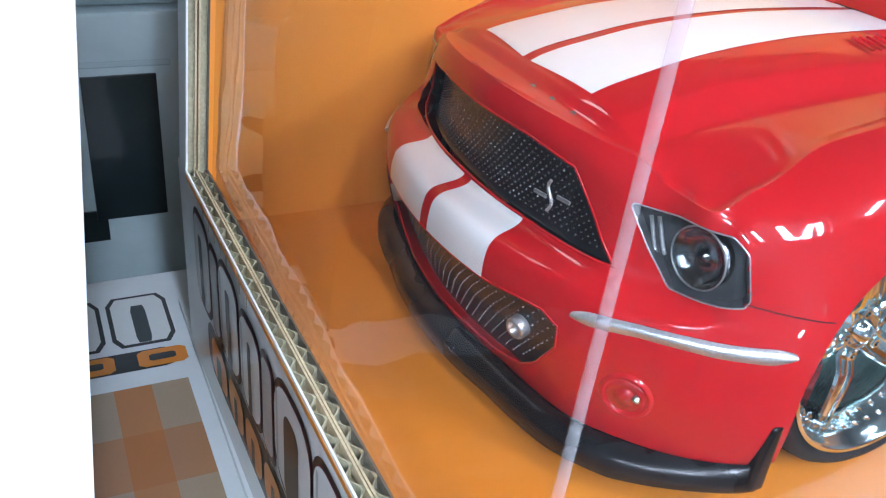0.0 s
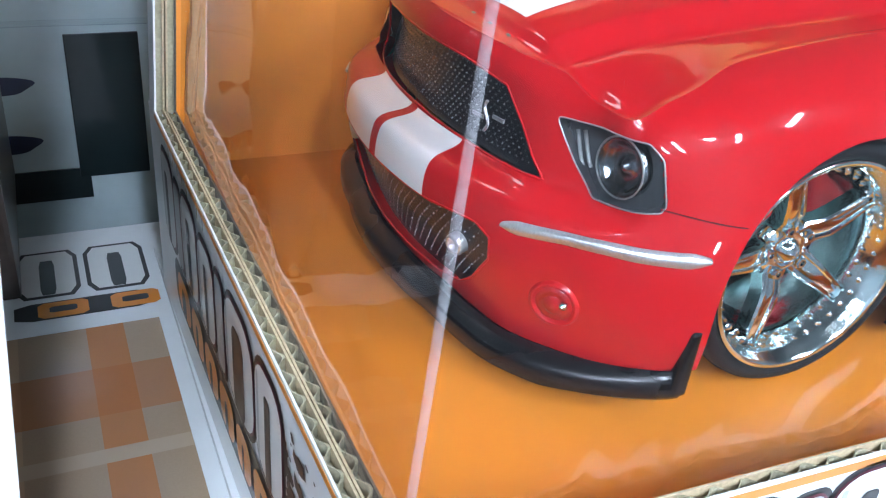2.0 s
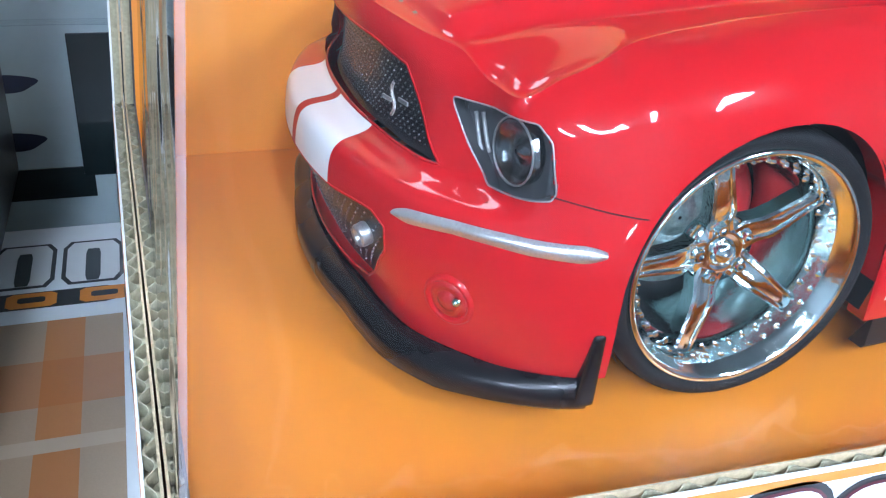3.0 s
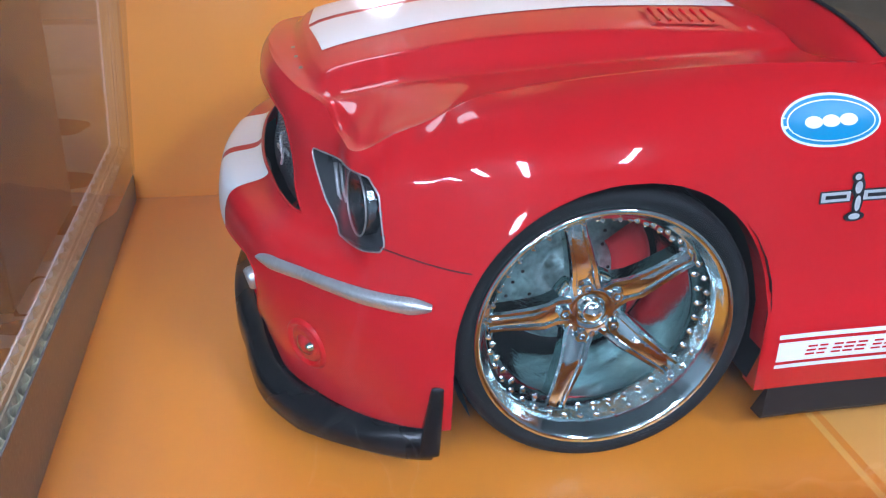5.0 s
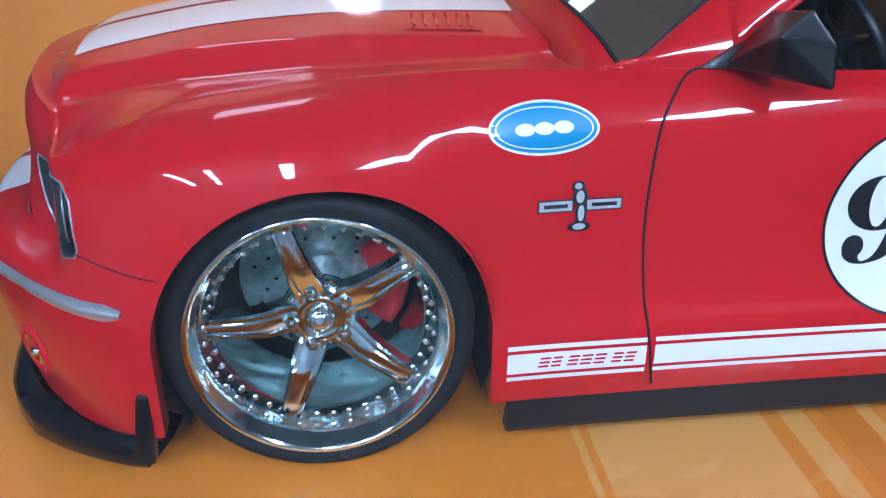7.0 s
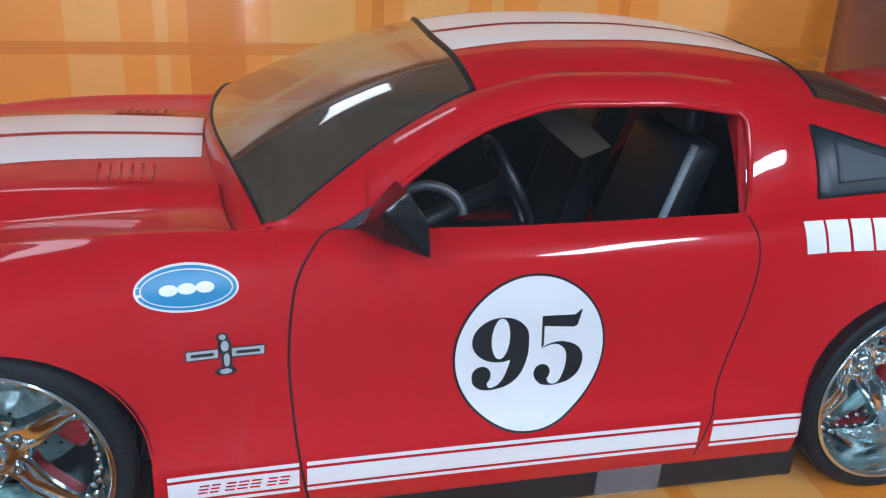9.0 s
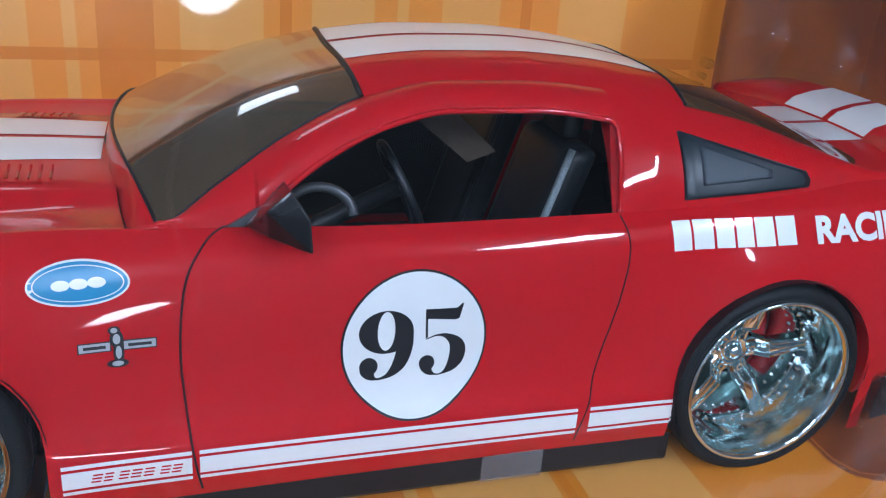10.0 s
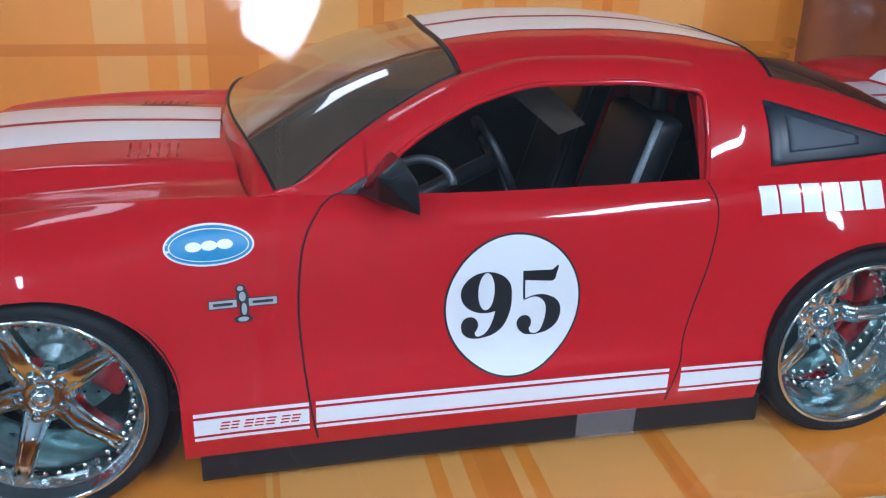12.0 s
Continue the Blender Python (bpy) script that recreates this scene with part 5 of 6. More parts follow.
    # brake disc with drilled holes, caliper, dark backing
    dy = 0.0325 if hub_y > 0.042 else 0.0305
    disc = add("brake_disc", lathe([(0.0003, dy + 0.0016), (0.0016, dy + 0.0015), (0.0020, dy + 0.0008), (0.0034, dy + 0.0007), (0.0036, dy + 0.0003), (0.0040, dy + 0.0006), (0.0050, dy + 0.0006), (0.0054, dy), (0.0118, dy), (0.0120, dy - 0.0008)], base, 64), DISC, w, "drilled grey brake disc")
    for i in range(30):
        a = 2 * math.pi * i / 30
        r = (0.0066, 0.0082, 0.0098)[i % 3]
        p = (cx + r * math.cos(a), 0, ZW + r * math.sin(a))
        add("drill_hole", lathe([(0.00002, dy + 0.00005), (0.0003, dy + 0.00005)], p, 8), BLACK, disc)
    cv = []
    for i in range(12):
        a = radians(-38 + 76 * i / 11)
        for r, y in ((0.0070, dy - 0.001), (0.0072, dy + 0.0012), (0.0118, dy + 0.0014), (0.0130, dy + 0.0006), (0.0130, dy - 0.001)):
            cv.append((cx + r * math.cos(a), y, ZW + r * math.sin(a)))
    add("caliper", (cv, grid_faces(12, 5) + [(0, 1, 2, 3, 4), (59, 58, 57, 56, 55)]), CALIPER, w, "glossy red brake caliper")
    add("backing", lathe([(0.00005, dy - 0.002), (0.0139, dy - 0.002)], base, 48), BLACK if hub_y > 0.042 else DISC, w)
    return w


wheel(FRONT_AXLE, -1, 0.0452, 107)
wheel(REAR_AXLE, -1, 0.0385, 82)
wheel(FRONT_AXLE, 1, 0.0443, 96)
wheel(REAR_AXLE, 1, 0.0385, 70)

# ---- the box round the car ----
X0, X1 = -0.0808, 0.275
YF, YB = -0.0783, 0.0560
ZB, ZT = -0.0365, 0.128
SILL = 0.0124
carton = thing("toy_box", (0.076, -0.012, ZB), "orange and white window carton for the toy car", "box")
part("floor_insert", box_bm((X0 + 0.0045, YF + 0.0036, Z0 - 0.002), (X1 - 0.004, YB - 0.001, Z0)), FLOORCARD, carton, "printed orange floor card", smooth=False)
part("back_panel", box_bm((X0 + 0.0042, YB - 0.002, ZB), (0.1885, YB, ZT)), BACKCARD, carton, "printed orange back card", smooth=False)
part("back_panel", box_bm((0.1885, YB + 0.022, ZB), (X1, YB + 0.024, ZT)), ORANGE, carton, smooth=False)
part("back_fold", box_bm((0.1885, YB - 0.002, ZB), (0.1905, YB + 0.022, ZT)), ORANGE, carton, smooth=False)
part("top_panel", box_bm((X0 + 0.01, YB - 0.012, ZT + 0.0005), (X1, YB + 0.024, ZT + 0.0025)), ORANGE, carton, smooth=False)
# unseen opaque cover, added to shade the tail and the back card
part("top_flap", box_bm((0.2050, YF, ZT + 0.0005), (X1, YB - 0.0121, ZT + 0.0025)), ORANGE, carton, smooth=False)
part("base_panel", box_bm((X0, YF, ZB), (X1, YB + 0.024, ZB + 0.002)), WHITECARD, carton, smooth=False)
part("end_panel", box_bm((X1 - 0.003, YF, ZB), (X1, YB + 0.024, ZT)), ORANGE, carton, smooth=False)


def corrugated(name, a, b, z, inward, thick, face_mat, inner_mat, height, pitch=0.0046, outer_top=None):
    """A standing board from a to b whose cut top edge at z shows the wave between two liners."""
    a, b = Vector(a), Vector(b)
    d = (b - a).normalized()
    n = Vector(inward).normalized()
    L = (b - a).length
    lin = 0.00032
    board = None
    for k, (o, mat) in enumerate(((0.0, face_mat), (thick - lin, inner_mat))):
        vs = []
        for p in (a + n * o, b + n * o):
            for q in (Vector((0, 0, 0)), n * lin):
                for h in (z - height, z + 0.0001):
                    vs.append(tuple(Vector((p.x, p.y, h)) + q))
        fs = [(0, 1, 5, 4), (2, 6, 7, 3), (1, 3, 7, 5), (0, 4, 6, 2), (0, 2, 3, 1), (4, 5, 7, 6)]
        ob = part(name if board is None else "liner", (vs, fs), mat, carton if board is None else board, smooth=False)
        board = board or ob
    m = int(L / pitch * 10)
    vs = []
    amp = (thick - 2 * lin) / 2
    for i in range(m + 1):
        t = L * i / m
        jit = 0.00016 * noise.noise(Vector((t * 400, z * 90, o)))
        c = a + d * t + n * (thick / 2 + amp * 0.92 * math.sin(2 * math.pi * t / pitch) + jit)
        for q in (-0.00022, 0.00022):
            p = c + n * q + d * q * 0.8 * math.cos(2 * math.pi * t / pitch)
            vs.append((p.x, p.y, z - 0.00025 + jit))
            vs.append((p.x, p.y, z - 0.004))
    fs = []
    for i in range(m):
        o = i * 4
        fs += [(o, o + 4, o + 6, o + 2), (o, o + 1, o + 5, o + 4), (o + 2, o + 6, o + 7, o + 3)]
    part("flute", (vs, fs), FLUTE, board, "wavy corrugated paper", smooth=False)
    bed = []
    for p in (a + n * lin, b + n * lin):
        for q in (Vector((0, 0, 0)), n * (thick - 2 * lin)):
            bed.append((p.x + q.x, p.y + q.y, z - 0.0022))
    part("core", (bed, [(0, 1, 3, 2)]), FLUTE, board, smooth=False)
    return board


# end panel: low sill below the window, full height behind it, in two boards
T = 0.0021
POST = 0.0530
LEAN = 0.06
end_out = corrugated("end_sill", (X0, YF + 0.002, 0), (X0, POST, 0), SILL, (1, 0, 0), T, WHITECARD, KRAFT, SILL - ZB)
corrugated("end_sill", (X0 + T + 0.0003, YF + 0.004, 0), (X0 + T + 0.0003, POST, 0), SILL - 0.0004, (1, 0, 0), T, KRAFT, DARKCARD, SILL - Z0 + 0.002)
def leaned(bm):
    """The end wall leans in a little towards its top."""
    for v in bm.verts:
        h = max(0.0, v.co.z - SILL)
        v.co.x += LEAN * h
        v.co.y -= 0.04 * h if v.co.y < POST + 0.002 else 0.0
    return bm


for o, mo, mi in ((0.0, WHITECARD, KRAFT), (T + 0.0003, KRAFT, DARKCARD)):
    part("end_post", leaned(box_bm((X0 + o, POST, SILL - 0.001), (X0 + o + 0.0004, YB + 0.004, ZT))), mo, carton, smooth=False)
    part("end_post", leaned(box_bm((X0 + o + T - 0.0004, POST, SILL - 0.001), (X0 + o + T, YB - 0.002, ZT))), mi, carton, smooth=False)
    part("end_post_edge", leaned(box_bm((X0 + o + 0.0004, POST + 0.0006, SILL - 0.001), (X0 + o + T - 0.0004, YB - 0.002, ZT))), FLUTE, carton, smooth=False)
part("end_wall", box_bm((X0, POST, ZB), (X0 + T, YB + 0.006, SILL - 0.001)), WHITECARD, carton, smooth=False)
# printed rule along the top of both sills
part("rule", box_bm((X0 - 0.0001, YF + 0.002, SILL - 0.0016), (X0 - 0.00001, POST, SILL - 0.0006)), ORANGE, end_out, smooth=False)
front = corrugated("front_sill", (X0 + 0.001, YF, 0), (X1, YF, 0), SILL, (0, 1, 0), T, WHITECARD, KRAFT, SILL - ZB)
part("rule", box_bm((X0 + 0.002, YF - 0.0001, SILL - 0.0018), (X1, YF - 0.00001, SILL - 0.0005)), ORANGE, front, smooth=False)
part("sill_lining", box_bm((X0 + 0.0045, YF + T + 0.0002, Z0), (X1, YF + T + 0.0008, SILL - 0.0012)), ORANGE, carton, smooth=False)

for ob in bpy.data.objects:
    if ob.type == "MESH" and (ob is front or ob.parent is front or ob.name.startswith("sill_lining")):
        base = ob.matrix_world.translation.copy()
        for v in ob.data.vertices:
            if v.co.z > Z0 - 0.004:
                v.co.z += 0.0010 - 0.042 * (v.co.x - X0)

# the end boards stand a little askew, nearer the car towards the front
for ob in bpy.data.objects:
    if ob.type == "MESH" and (ob.name.startswith("end_sill") or (ob.parent and ob.parent.name.startswith("end_sill"))):
        for v in ob.data.vertices:
            v.co.x += 0.022 * max(0.0, 0.040 - v.co.y)

# film window, folded round the corner
R = 0.0007
XF, YFF = -0.0757, -0.0750
zs = (SILL - 0.006, ZT)


def lx(x, z):
    return x + 0.072 * (z - 0.008)


fv = []
NFX, NFZ = 360, 110
for i in range(NFX):
    for j in range(NFZ):
        z = zs[0] + (zs[1] - zs[0]) * j / (NFZ - 1)
        xl = lx(XF + R, z)
        px_ = xl + (X1 - xl) * i / (NFX - 1)
        k = min(1.0, i / 14)
        low = max(0.0, 1 - (z - zs[0]) / 0.022)
        crumple = max(0.0, noise.noise(Vector((px_ * 45, z * 40, 9.0)) ) * 2.2)
        y = YFF + k * (0.0005 * noise.noise(Vector((px_ * 22, z * 18, 3.0))) + 0.0009 * low * noise.noise(Vector((px_ * 160, z * 120, 7.0)))
                       + 0.0007 * crumple * low * noise.noise(Vector((px_ * 420, z * 330, 1.0))))
        fv.append((px_, y, z))
part("front_film", (fv, grid_faces(NFX, NFZ)), FILM, carton, "clear plastic window, slightly crumpled along the sill").visible_shadow = False
part("end_film", ([(lx(XF, zs[0]), YFF + R, zs[0]), (lx(XF, zs[0]), YB - 0.003, zs[0]), (lx(XF, zs[1]), YB - 0.003, zs[1]), (lx(XF, zs[1]), YFF + R, zs[1])], [(0, 1, 2, 3)]), ENDFILM, carton, "clear plastic window").visible_shadow = False
part("top_film", ([(lx(XF, ZT), YFF, ZT), (X1, YFF, ZT), (X1, YB - 0.012, ZT), (lx(XF, ZT), YB - 0.012, ZT)], [(0, 1, 2, 3)]), ENDFILM, carton, "clear plastic window").visible_shadow = False
vs = []
for i in range(9):
    a = math.pi / 2 * i / 8
    for z in zs:
        vs.append((lx(XF, z) + R - R * math.sin(a), YFF + R - R * math.cos(a), z))
part("film_fold", (vs, grid_faces(9, 2)), FOLD, carton, "creased clear plastic corner").visible_shadow = False


tray = [(0.1715, -0.0430, Z0 + 0.0004), (0.1712, -0.0520, Z0 + 0.0004), (0.1738, -0.0575, Z0 + 0.0004), (0.1850, -0.0612, Z0 + 0.0004), (0.2400, -0.0655, Z0 + 0.0004)]
tray_top = [(0.1790, -0.0440, 0.0160), (0.1785, -0.0500, 0.0185), (0.1800, -0.0535, 0.0200), (0.1880, -0.0545, 0.0230), (0.2400, -0.0545, 0.0260)]
tr = part("tail_tray", tube(tray, 0.0005, 8), ENDFILM, carton, "clear plastic tray round the car's tail")
lo_f, hi_f = spline(np.linspace(0, 1, 5), tray), spline(np.linspace(0, 1, 5), tray_top)
vs = []
for i in range(70):
    a, c = lo_f(np.array([i / 69]))[0], hi_f(np.array([i / 69]))[0]
    for j in range(24):
        t = j / 23
        q = a + (c - a) * t
        n = noise.noise(Vector(q) * 260) * 0.0006 + noise.noise(Vector(q) * 90) * 0.0014
        vs.append((q[0], q[1] + n * 4 * t * (1 - t), q[2] + n * t))
part("tray_wall", (vs, grid_faces(70, 24)), TRAYFILM, tr).visible_shadow = False
# tinted sheet added to darken the floor, for the tray's tint and shade together
part("tray_floor", ([(x, y, Z0 + 0.0006) for x, y in ((0.1725, -0.0430), (0.1722, -0.0515), (0.1745, -0.0568), (0.1850, -0.0603), (0.2400, -0.0645), (0.2700, -0.0645), (0.2700, 0.0400), (0.1760, 0.0400))], [tuple(range(8))]), TRAYFILM, tr, smooth=False).visible_shadow = False
part("tray_lip", tube([tuple(q) for q in hi_f(np.linspace(0, 1, 30))], 0.0006, 8), LENS, tr).visible_shadow = False
# moulded clear blister standing behind the tail, dimpled where it grips the spoiler
vs = []
for i in range(90):
    for j in range(50):
        x, z = 0.1840 + 0.0875 * i / 89, 0.004 + 0.118 * j / 49
        d = 0.006 * math.exp(-(i / 5) ** 2) + 0.0022 * noise.noise(Vector((x * 60, z * 60, 2.0)))
        for cx, cz, r in ((0.2340, 0.0640, 0.0028), (0.2390, 0.0580, 0.0034), (0.2540, 0.0560, 0.0028), (0.2080, 0.0700, 0.0030), (0.2200, 0.0500, 0.0040)):
            d += 0.0030 * math.exp(-((x - cx) ** 2 + (z - cz) ** 2) / r ** 2)
        vs.append((x, 0.0415 - d, z))
part("blister", (vs, grid_faces(90, 50)), BLISTER, carton, "moulded clear plastic blister behind the spoiler").visible_shadow = False
for x, y, z, r in ((0.1845, 0.0385, 0.0625, 0.0014), (0.1832, 0.0390, 0.0560, 0.0012), (0.1838, 0.0388, 0.0590, 0.0008), (0.1812, -0.0512, 0.0190, 0.0011), (0.1830, -0.0520, 0.0168, 0.0014), (0.1804, -0.0516, 0.0135, 0.0009), (0.1880, -0.0535, 0.0225, 0.0010)):
    part("blister_stud", lathe([(0.00005, -r * 0.9), (r * 0.5, -r * 0.75), (r * 0.9, -r * 0.3), (r, 0.0), (r, 0.003)], (x, y, z), 14), LENS, carton).visible_shadow = False


# plain blocks for the lettering on the sills
def sign(ox, oy, along, parent, scale=1.0, z_top=0.0065):
    """Two rows of plain blocks on a face, running along from (ox, oy)."""
    n = Vector((0, 0, 1)).cross(Vector(along)) * -1
    def block(t0, t1, z0, z1, mat, off, skew=0.0, name="sign_block"):
        vs = []
        w, h = t1 - t0, z1 - z0
        r = min(w, h) * 0.36
        for (cx, cz, q), k in ((c, k) for c in ((1, 0, 3), (1, 1, 0), (0, 1, 1), (0, 0, 2)) for k in range(6)):
            ang = (q + k / 5) * math.pi / 2
            a = abs(cx - r / w) + r / w * math.cos(ang)
            b = abs(cz - r / h) + r / h * math.sin(ang)
            p = Vector((ox, oy, 0)) + Vector(along) * ((t0 + w * a + skew * b) * scale) + n * off
            if along[1]:
                p.x += 0.022 * max(0.0, 0.040 - p.y)
            vs.append((p.x, p.y, z0 + h * b))
        part(name, (vs, [tuple(range(24))]), mat, parent, smooth=False)
    t = 0.0
    widths = (0.0135, 0.0055, 0.0135, 0.0125, 0.0055, 0.0175, 0.0135)
    for w in widths:
        zt = z_top + (0.0015 if w > 0.013 else 0.0)
        block(t - 0.0012, t + w + 0.0012, z_top - 0.0195, zt + 0.0012, INK, 0.0001, name="sign_outline")
        block(t - 0.0004, t + w + 0.0004, z_top - 0.0185, zt + 0.0004, MAROON, 0.0002)
        block(t, t + w, z_top - 0.018, zt, GREYP if w < 0.006 else WHITE, 0.0003)
        if w > 0.012:
            block(t + 0.0052, t + w - 0.0052, z_top - 0.0182, zt - 0.0035, INK, 0.0004)
            block(t + 0.0012, t + 0.0022, z_top - 0.0165, zt - 0.002, GREYP, 0.0004)
        t += w + 0.0014
    t = 0.012
    block(t - 0.004, t + 0.078, z_top - 0.0315, z_top - 0.0195, INK, 0.00012)
    for w in (0.0125, 0.0105, 0.0105, 0.0105, 0.0095, 0.0105):
        block(t, t + w, z_top - 0.0300, z_top - 0.0212, ORANGE, 0.0003)
        block(t + 0.0042, t + w - 0.0042, z_top - 0.0300, z_top - 0.0237, INK, 0.0004)
        t += w + 0.0016


MAROON = material("maroon_print", (0.10, 0.008, 0.02), 0.35, vary=0.1, coat=0.3)
sign(X0, 0.046, (0, -1, 0), end_out)
sign(-0.040, YF, (1, 0, 0), front)
# ink splashes beside the end lettering
rng = random.Random(4)
spv, spf = [], []
for k in range(160):
    t = 0.087 + abs(rng.gauss(0, 0.010))
    y, z = 0.046 - t, -0.004 + rng.gauss(0, 0.010)
    if not (ZB + 0.002 < z < SILL - 0.004) or y < YF + 0.004:
        continue
    r = 0.0002 + 0.0016 * rng.random() ** 3
    o = len(spv)
    for i in range(6):
        a = i * math.pi / 3
        q = r * (0.6 + 0.8 * rng.random())
        spv.append((X0 - 0.00015 + 0.022 * max(0.0, 0.040 - y - q * math.cos(a) * 1.4), y + q * math.cos(a) * 1.4, z + q * math.sin(a)))
    spf.append(tuple(range(o, o + 6)))
part("ink_splash", (spv, spf), INK, end_out, smooth=False)

# ---- shelf and what stands behind ----
GREYWALL = material("grey_panel", (0.19, 0.24, 0.25), 0.5, vary=0.1, scale=8, fine=60)
SHELFM = material("dark_shelf", (0.03, 0.03, 0.03), 0.4, vary=0.2, scale=20, fine=300)
DARKT = material("dark_teal_print", (0.008, 0.016, 0.018), 0.3, vary=0.2, scale=40, coat=0.5)
PALE = material("pale_teal_print", (0.42, 0.51, 0.52), 0.3, vary=0.08, scale=30, coat=0.5)
NAVY = material("navy_print", (0.01, 0.015, 0.05), 0.3, vary=0.2, scale=60, coat=0.5)
shelf = mesh_object("shelf", *(lambda b: ([v.co[:] for v in b.verts], [[v.index for v in f.verts] for f in b.faces]))(box_bm((-0.75, -0.14, ZB - 0.125), (0.9, 0.30, ZB - 0.10), 0.002)), SHELFM, False)
tagged(shelf, "dark shop shelf under the cartons", "shelf", kind="structure")

lying = thing("lying_toy_box", (-0.10, 0.0, ZB - 0.1), "orange window carton lying flat on the shelf", "box")
part("carton", box_bm((-0.33, -0.12, ZB - 0.1), (0.24, 0.098, ZB - 0.0005), 0.0008), WHITECARD, lying, smooth=False)
zt = ZB - 0.0005
part("window_print", ([(-0.325, -0.118, zt + 0.0001), (-0.084, -0.118, zt + 0.0001), (-0.084, 0.050, zt + 0.0001), (-0.325, 0.050, zt + 0.0001)], [(0, 1, 2, 3)]),
     striped("tan_plaid", (0.42, 0.30, 0.19), [(-0.100, -0.092, (0.50, 0.17, 0.03, 0.8), 0), (-0.118, -0.114, (0.52, 0.36, 0.22), 0), (-0.135, -0.124, (0.50, 0.17, 0.03, 0.7), 0), (-0.16, -0.15, (0.5, 0.17, 0.03, 0.7), 0),
                            (0.004, 0.008, (0.5, 0.38, 0.26), 1), (0.018, 0.034, (0.46, 0.15, 0.03, 0.6), 1), (-0.03, -0.012, (0.46, 0.15, 0.03, 0.6), 1)], rough=0.15, coat=0.5), lying, smooth=False)
# shade along the near edge, painted as a dark sheet over the print
part("dark_band", ([(-0.325, -0.118, zt + 0.00015), (-0.084, -0.118, zt + 0.00015), (-0.084, -0.03, zt + 0.00015), (-0.325, -0.05, zt + 0.00015)], [(0, 1, 2, 3)]), DARKT, lying, smooth=False)


def flat_block(x0, x1, y0, y1, mat, o, name="sign_block"):
    vs = [(x0 + (x1 - x0) * a, y0 + (y1 - y0) * b, zt + o) for a, b in ((0.12, 0), (0.88, 0), (1, 0.15), (1, 0.85), (0.88, 1), (0.12, 1), (0, 0.85), (0, 0.15))]
    part(name, (vs, [tuple(range(8))]), mat, lying, smooth=False)


flat_block(-0.1145, -0.084, 0.056, 0.0635, INK, 0.0001)
for k in range(2):
    x = -0.098 - k * 0.016
    flat_block(x, x + 0.0145, 0.0655, 0.088, INK, 0.0001)
    flat_block(x + 0.001, x + 0.0135, 0.0665, 0.087, WHITE, 0.0002)
    flat_block(x + 0.0055, x + 0.0090, 0.0665, 0.083, DARKT, 0.0003)
    flat_block(x + 0.0045, x + 0.0155, 0.0565, 0.063, ORANGE, 0.0002)
    flat_block(x + 0.007, x + 0.013, 0.0585, 0.061, INK, 0.0003)

back = thing("picture_carton", (-0.12, 0.15, ZB - 0.1), "grey carton with a black-framed pale picture panel", "box")
part("carton", box_bm((-0.30, 0.1395, ZB - 0.1), (-0.060, 0.20, 0.022), 0.001), PALE, back, smooth=False)
part("frame", box_bm((-0.30, 0.1388, -0.047), (-0.0915, 0.1396, -0.037)), DARKT, back, smooth=False)
part("frame", box_bm((-0.0945, 0.1386, -0.040), (-0.074, 0.1396, 0.0045), 0.0004), DARKT, back, smooth=False)
for cx, cz, rx, rz in ((-0.113, -0.010, 0.009, 0.0028), (-0.113, -0.028, 0.009, 0.003), (-0.14, -0.016, 0.012, 0.005), (-0.166, 0.0, 0.026, 0.016), (-0.172, -0.022, 0.03, 0.010)):
    vs = [(cx + rx * math.cos(a) * (1 + 0.15 * math.sin(3 * a)), 0.1393, cz + rz * math.sin(a)) for a in np.linspace(0, 2 * math.pi, 25)[:-1]]
    part("picture_shape", (vs, [tuple(range(24))]), NAVY, back, smooth=False)
part("clear_wrap", tube([(-0.13, 0.139, 0.0075), (-0.10, 0.139, 0.0078), (-0.07, 0.139, 0.0075)], 0.0009, 8), LENS, back, "shiny edge of clear wrap")
upper_c = thing("grey_carton", (-0.12, 0.16, 0.0222), "plain grey-green carton with faint print", "box")
part("carton", box_bm((-0.30, 0.146, 0.0222), (-0.055, 0.21, 0.16), 0.001), GREYWALL, upper_c, smooth=False)
for z, a, b in ((0.052, -0.13, -0.088), (0.045, -0.12, -0.09), (0.036, -0.13, -0.095)):
    part("print_bar", box_bm((a, 0.1455, z), (b, 0.1461, z + 0.0016)), PALE, upper_c, smooth=False)

# made-up dark block, added to darken what shows through the end film
DARKFILL = material("dark_filler_brown", (0.030, 0.024, 0.021), 0.3, vary=0.35, scale=25, coat=0.4, fine=400)
filler = thing("dark_carton", (-0.2, 0.10, ZB), "added dark brown block that darkens the view past the box end", "box")
part("carton", box_bm((-0.30, 0.066, ZB), (-0.1125, 0.1385, 0.125), 0.0012), DARKFILL, filler, smooth=False)
for x, z, w in ((-0.150, 0.030, 0.020), (-0.146, 0.018, 0.014), (-0.152, -0.004, 0.022)):
    part("print_bar", box_bm((x, 0.0656, z), (x + w, 0.0661, z + 0.005)), TAN, filler, smooth=False)

# white sheet in place of a lamp's reflection in a neighbouring box's film
card = thing("white_card", (-0.19, -0.070, ZB), "white sheet standing in for bright glare on a neighbouring film window", "card")
bm = box_bm((-0.30, -0.0640, ZB), (-0.1099, -0.0630, 0.16), 0.0003)
for v in bm.verts:
    v.co.x += 0.083 * v.co.z
part("sheet", bm, WHITECARD, card, smooth=False)

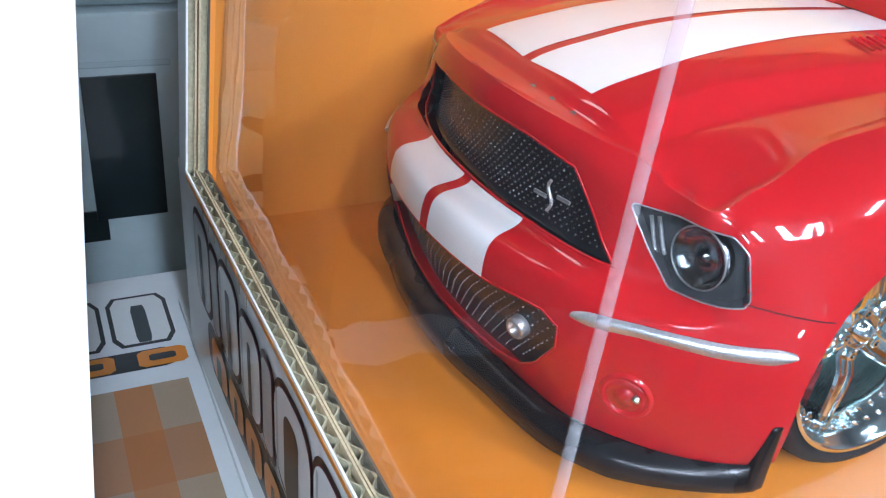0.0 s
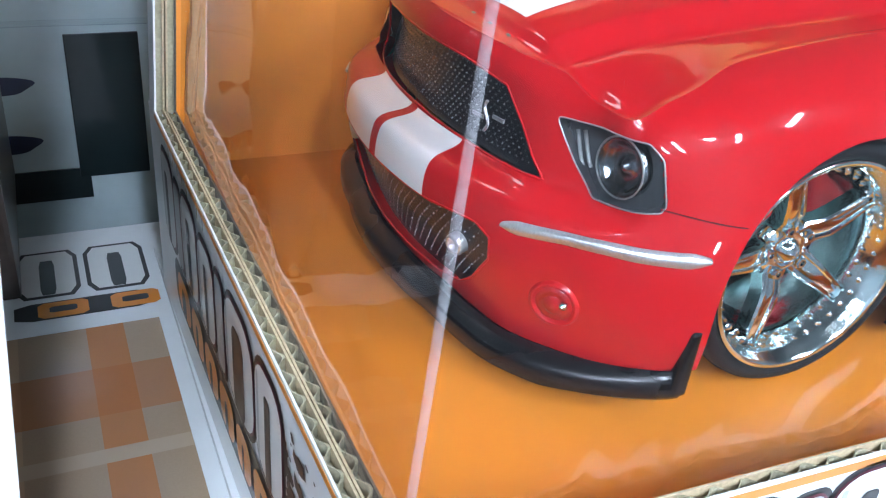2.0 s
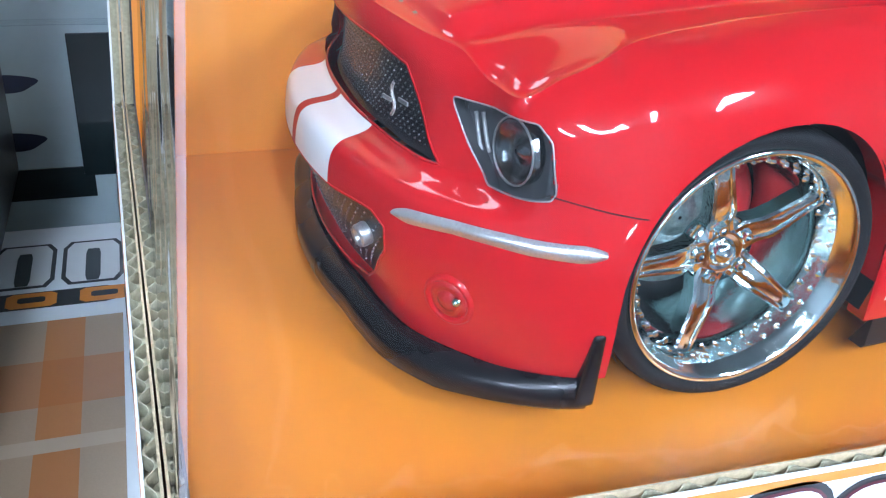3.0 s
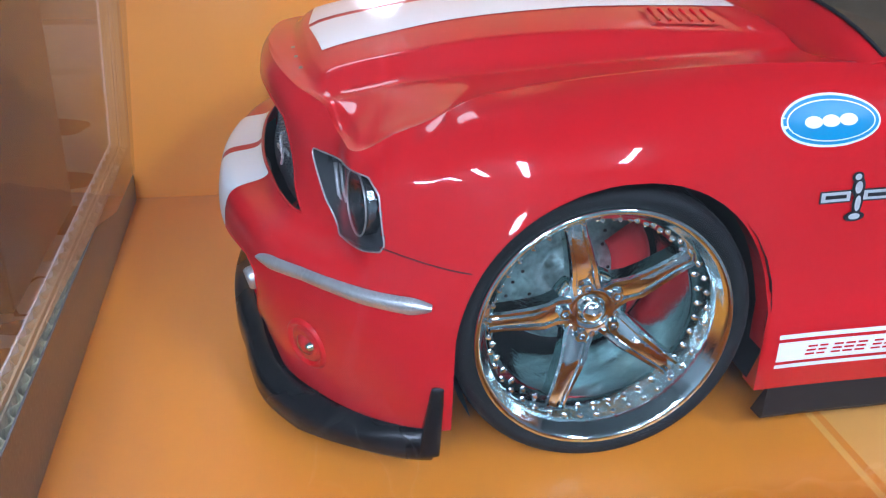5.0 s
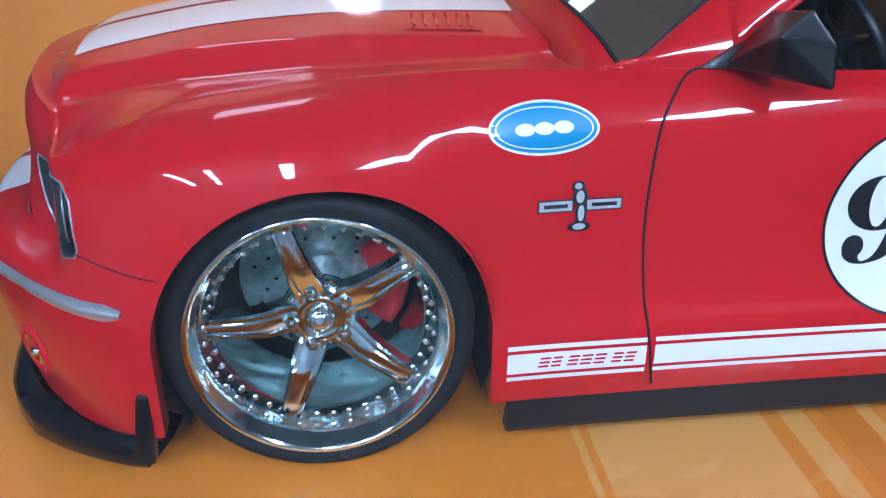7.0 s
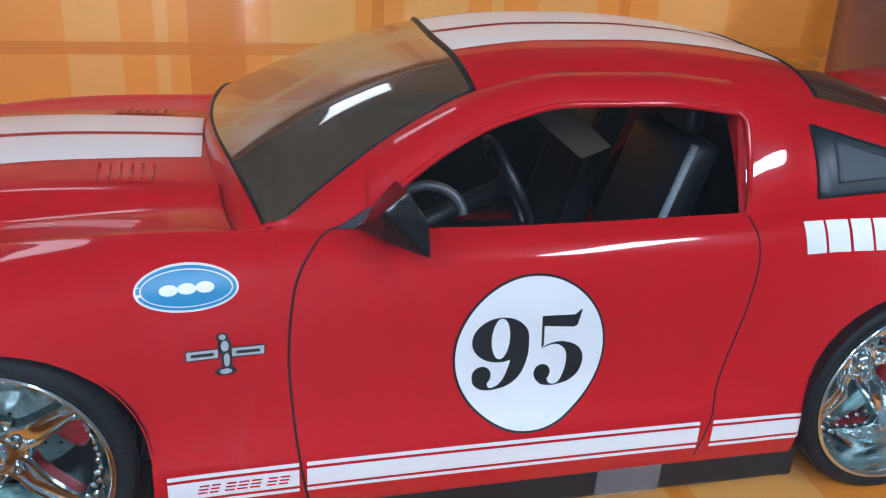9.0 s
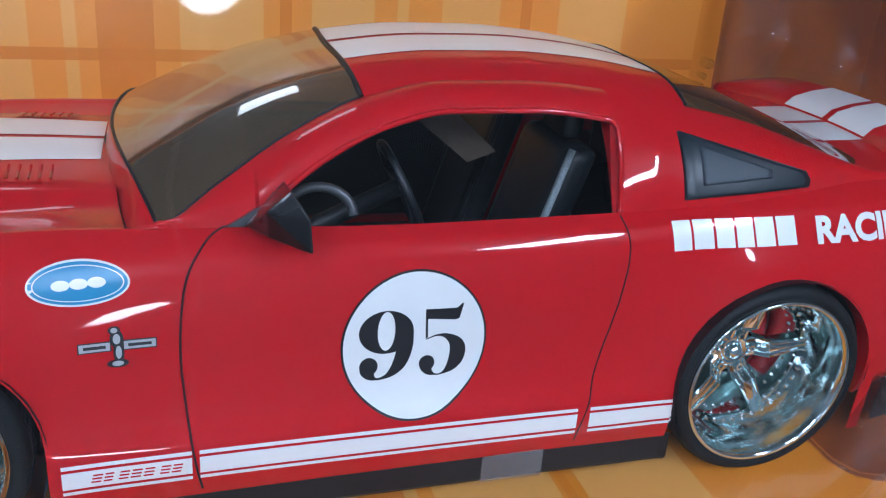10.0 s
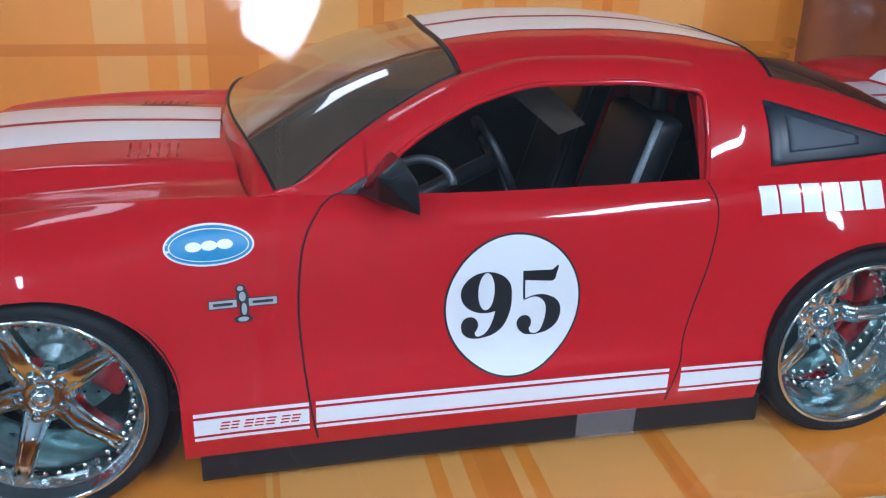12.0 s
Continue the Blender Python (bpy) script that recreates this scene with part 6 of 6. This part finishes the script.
# ---- the shop round it ----
PAINT = material("shop_wall_paint", (0.20, 0.225, 0.23), 0.7, vary=0.06, scale=4, fine=60)
TILE = material("shop_floor", (0.14, 0.14, 0.135), 0.4, vary=0.1, scale=5, fine=60)
for nm, lo, hi, mt in (("floor", (-2.5, -3.0, -1.15), (2.5, 1.2, -1.10), TILE), ("ceiling", (-2.5, -3.0, 1.6), (2.5, 1.2, 1.65), PAINT),
                       ("wall_north", (-2.5, 1.15, -1.1), (2.5, 1.2, 1.6), PAINT), ("wall_south", (-2.5, -3.0, -1.1), (2.5, -2.95, 1.6), PAINT),
                       ("wall_west", (-2.5, -2.95, -1.1), (-2.45, 1.15, 1.6), PAINT), ("wall_east", (2.45, -2.95, -1.1), (2.5, 1.15, 1.6), PAINT)):
    b = box_bm(lo, hi)
    ob = mesh_object(nm, [v.co[:] for v in b.verts], [[v.index for v in f.verts] for f in b.faces], mt, False)
    b.free()
    tagged(ob, kind="structure")
# small square ceiling lamps over the aisle, and an added stand-in for the light beside the camera
glow = lamp_material("lamp_glow", (0.86, 0.97, 1.12), 100.0)
panel_glow = lamp_material("panel_glow", (0.88, 0.97, 1.10), 107.0)


def ceiling_lamp(c, hx, hy, mat, label):
    lamp = thing("ceiling_lamp", (c.x, c.y, 1.6), label, "lamp", "shop lamps")
    part("housing", box_bm((c.x - hx - 0.005, c.y - hy - 0.005, c.z + 0.004), (c.x + hx + 0.005, c.y + hy + 0.005, c.z + 0.05), 0.003), WHITECARD, lamp, smooth=False)
    part("diffuser", box_bm((c.x - hx, c.y - hy, c.z), (c.x + hx, c.y + hy, c.z + 0.005)), mat, lamp, smooth=False)
    part("rod", tube([c + Vector((0, 0, 0.05)), Vector((c.x, c.y, 1.6))], 0.004, 6), WHITECARD, lamp)


for xx, yy, hy in ((-1.55, -1.9, 0.5), (-0.85, -1.9, 0.5), (-0.15, -1.9, 0.5)):
    ceiling_lamp(Vector((xx, yy, 1.35)), 0.06, hy, glow, "slim white lamp panel hung from the shop ceiling")
ceiling_lamp(Vector((0.95, -1.45, 1.35)), 0.07, 0.40, panel_glow, "large white light panel hung from the shop ceiling")
ceiling_lamp(Vector((-0.32, 0.90, 1.35)), 0.16, 0.18, lamp_material("far_glow", (0.9, 0.97, 1.0), 10.0), "slim white lamp panel hung beyond the shelf")
# added fixed lamp: its glare in the film imitates the light carried by the camera
spot_c = Vector((0.050, -1.25, -0.092))
spot = thing("round_spot_lamp", spot_c, "added round lamp standing in for the light beside the camera", "lamp", "shop lamps")
part("diffuser", lathe([(0.0005, 0.0), (0.040, 0.0), (0.042, -0.004)], spot_c, 32), lamp_material("spot_glow", (0.9, 0.98, 1.0), 55.0), spot)
part("housing", lathe([(0.042, -0.004), (0.046, -0.004), (0.046, -0.05), (0.0005, -0.06)], spot_c, 32), WHITECARD, spot)
part("stand", tube([spot_c + Vector((0, -0.03, -0.04)), Vector((spot_c.x, spot_c.y - 0.03, -1.1))], 0.012, 10), WHITECARD, spot)
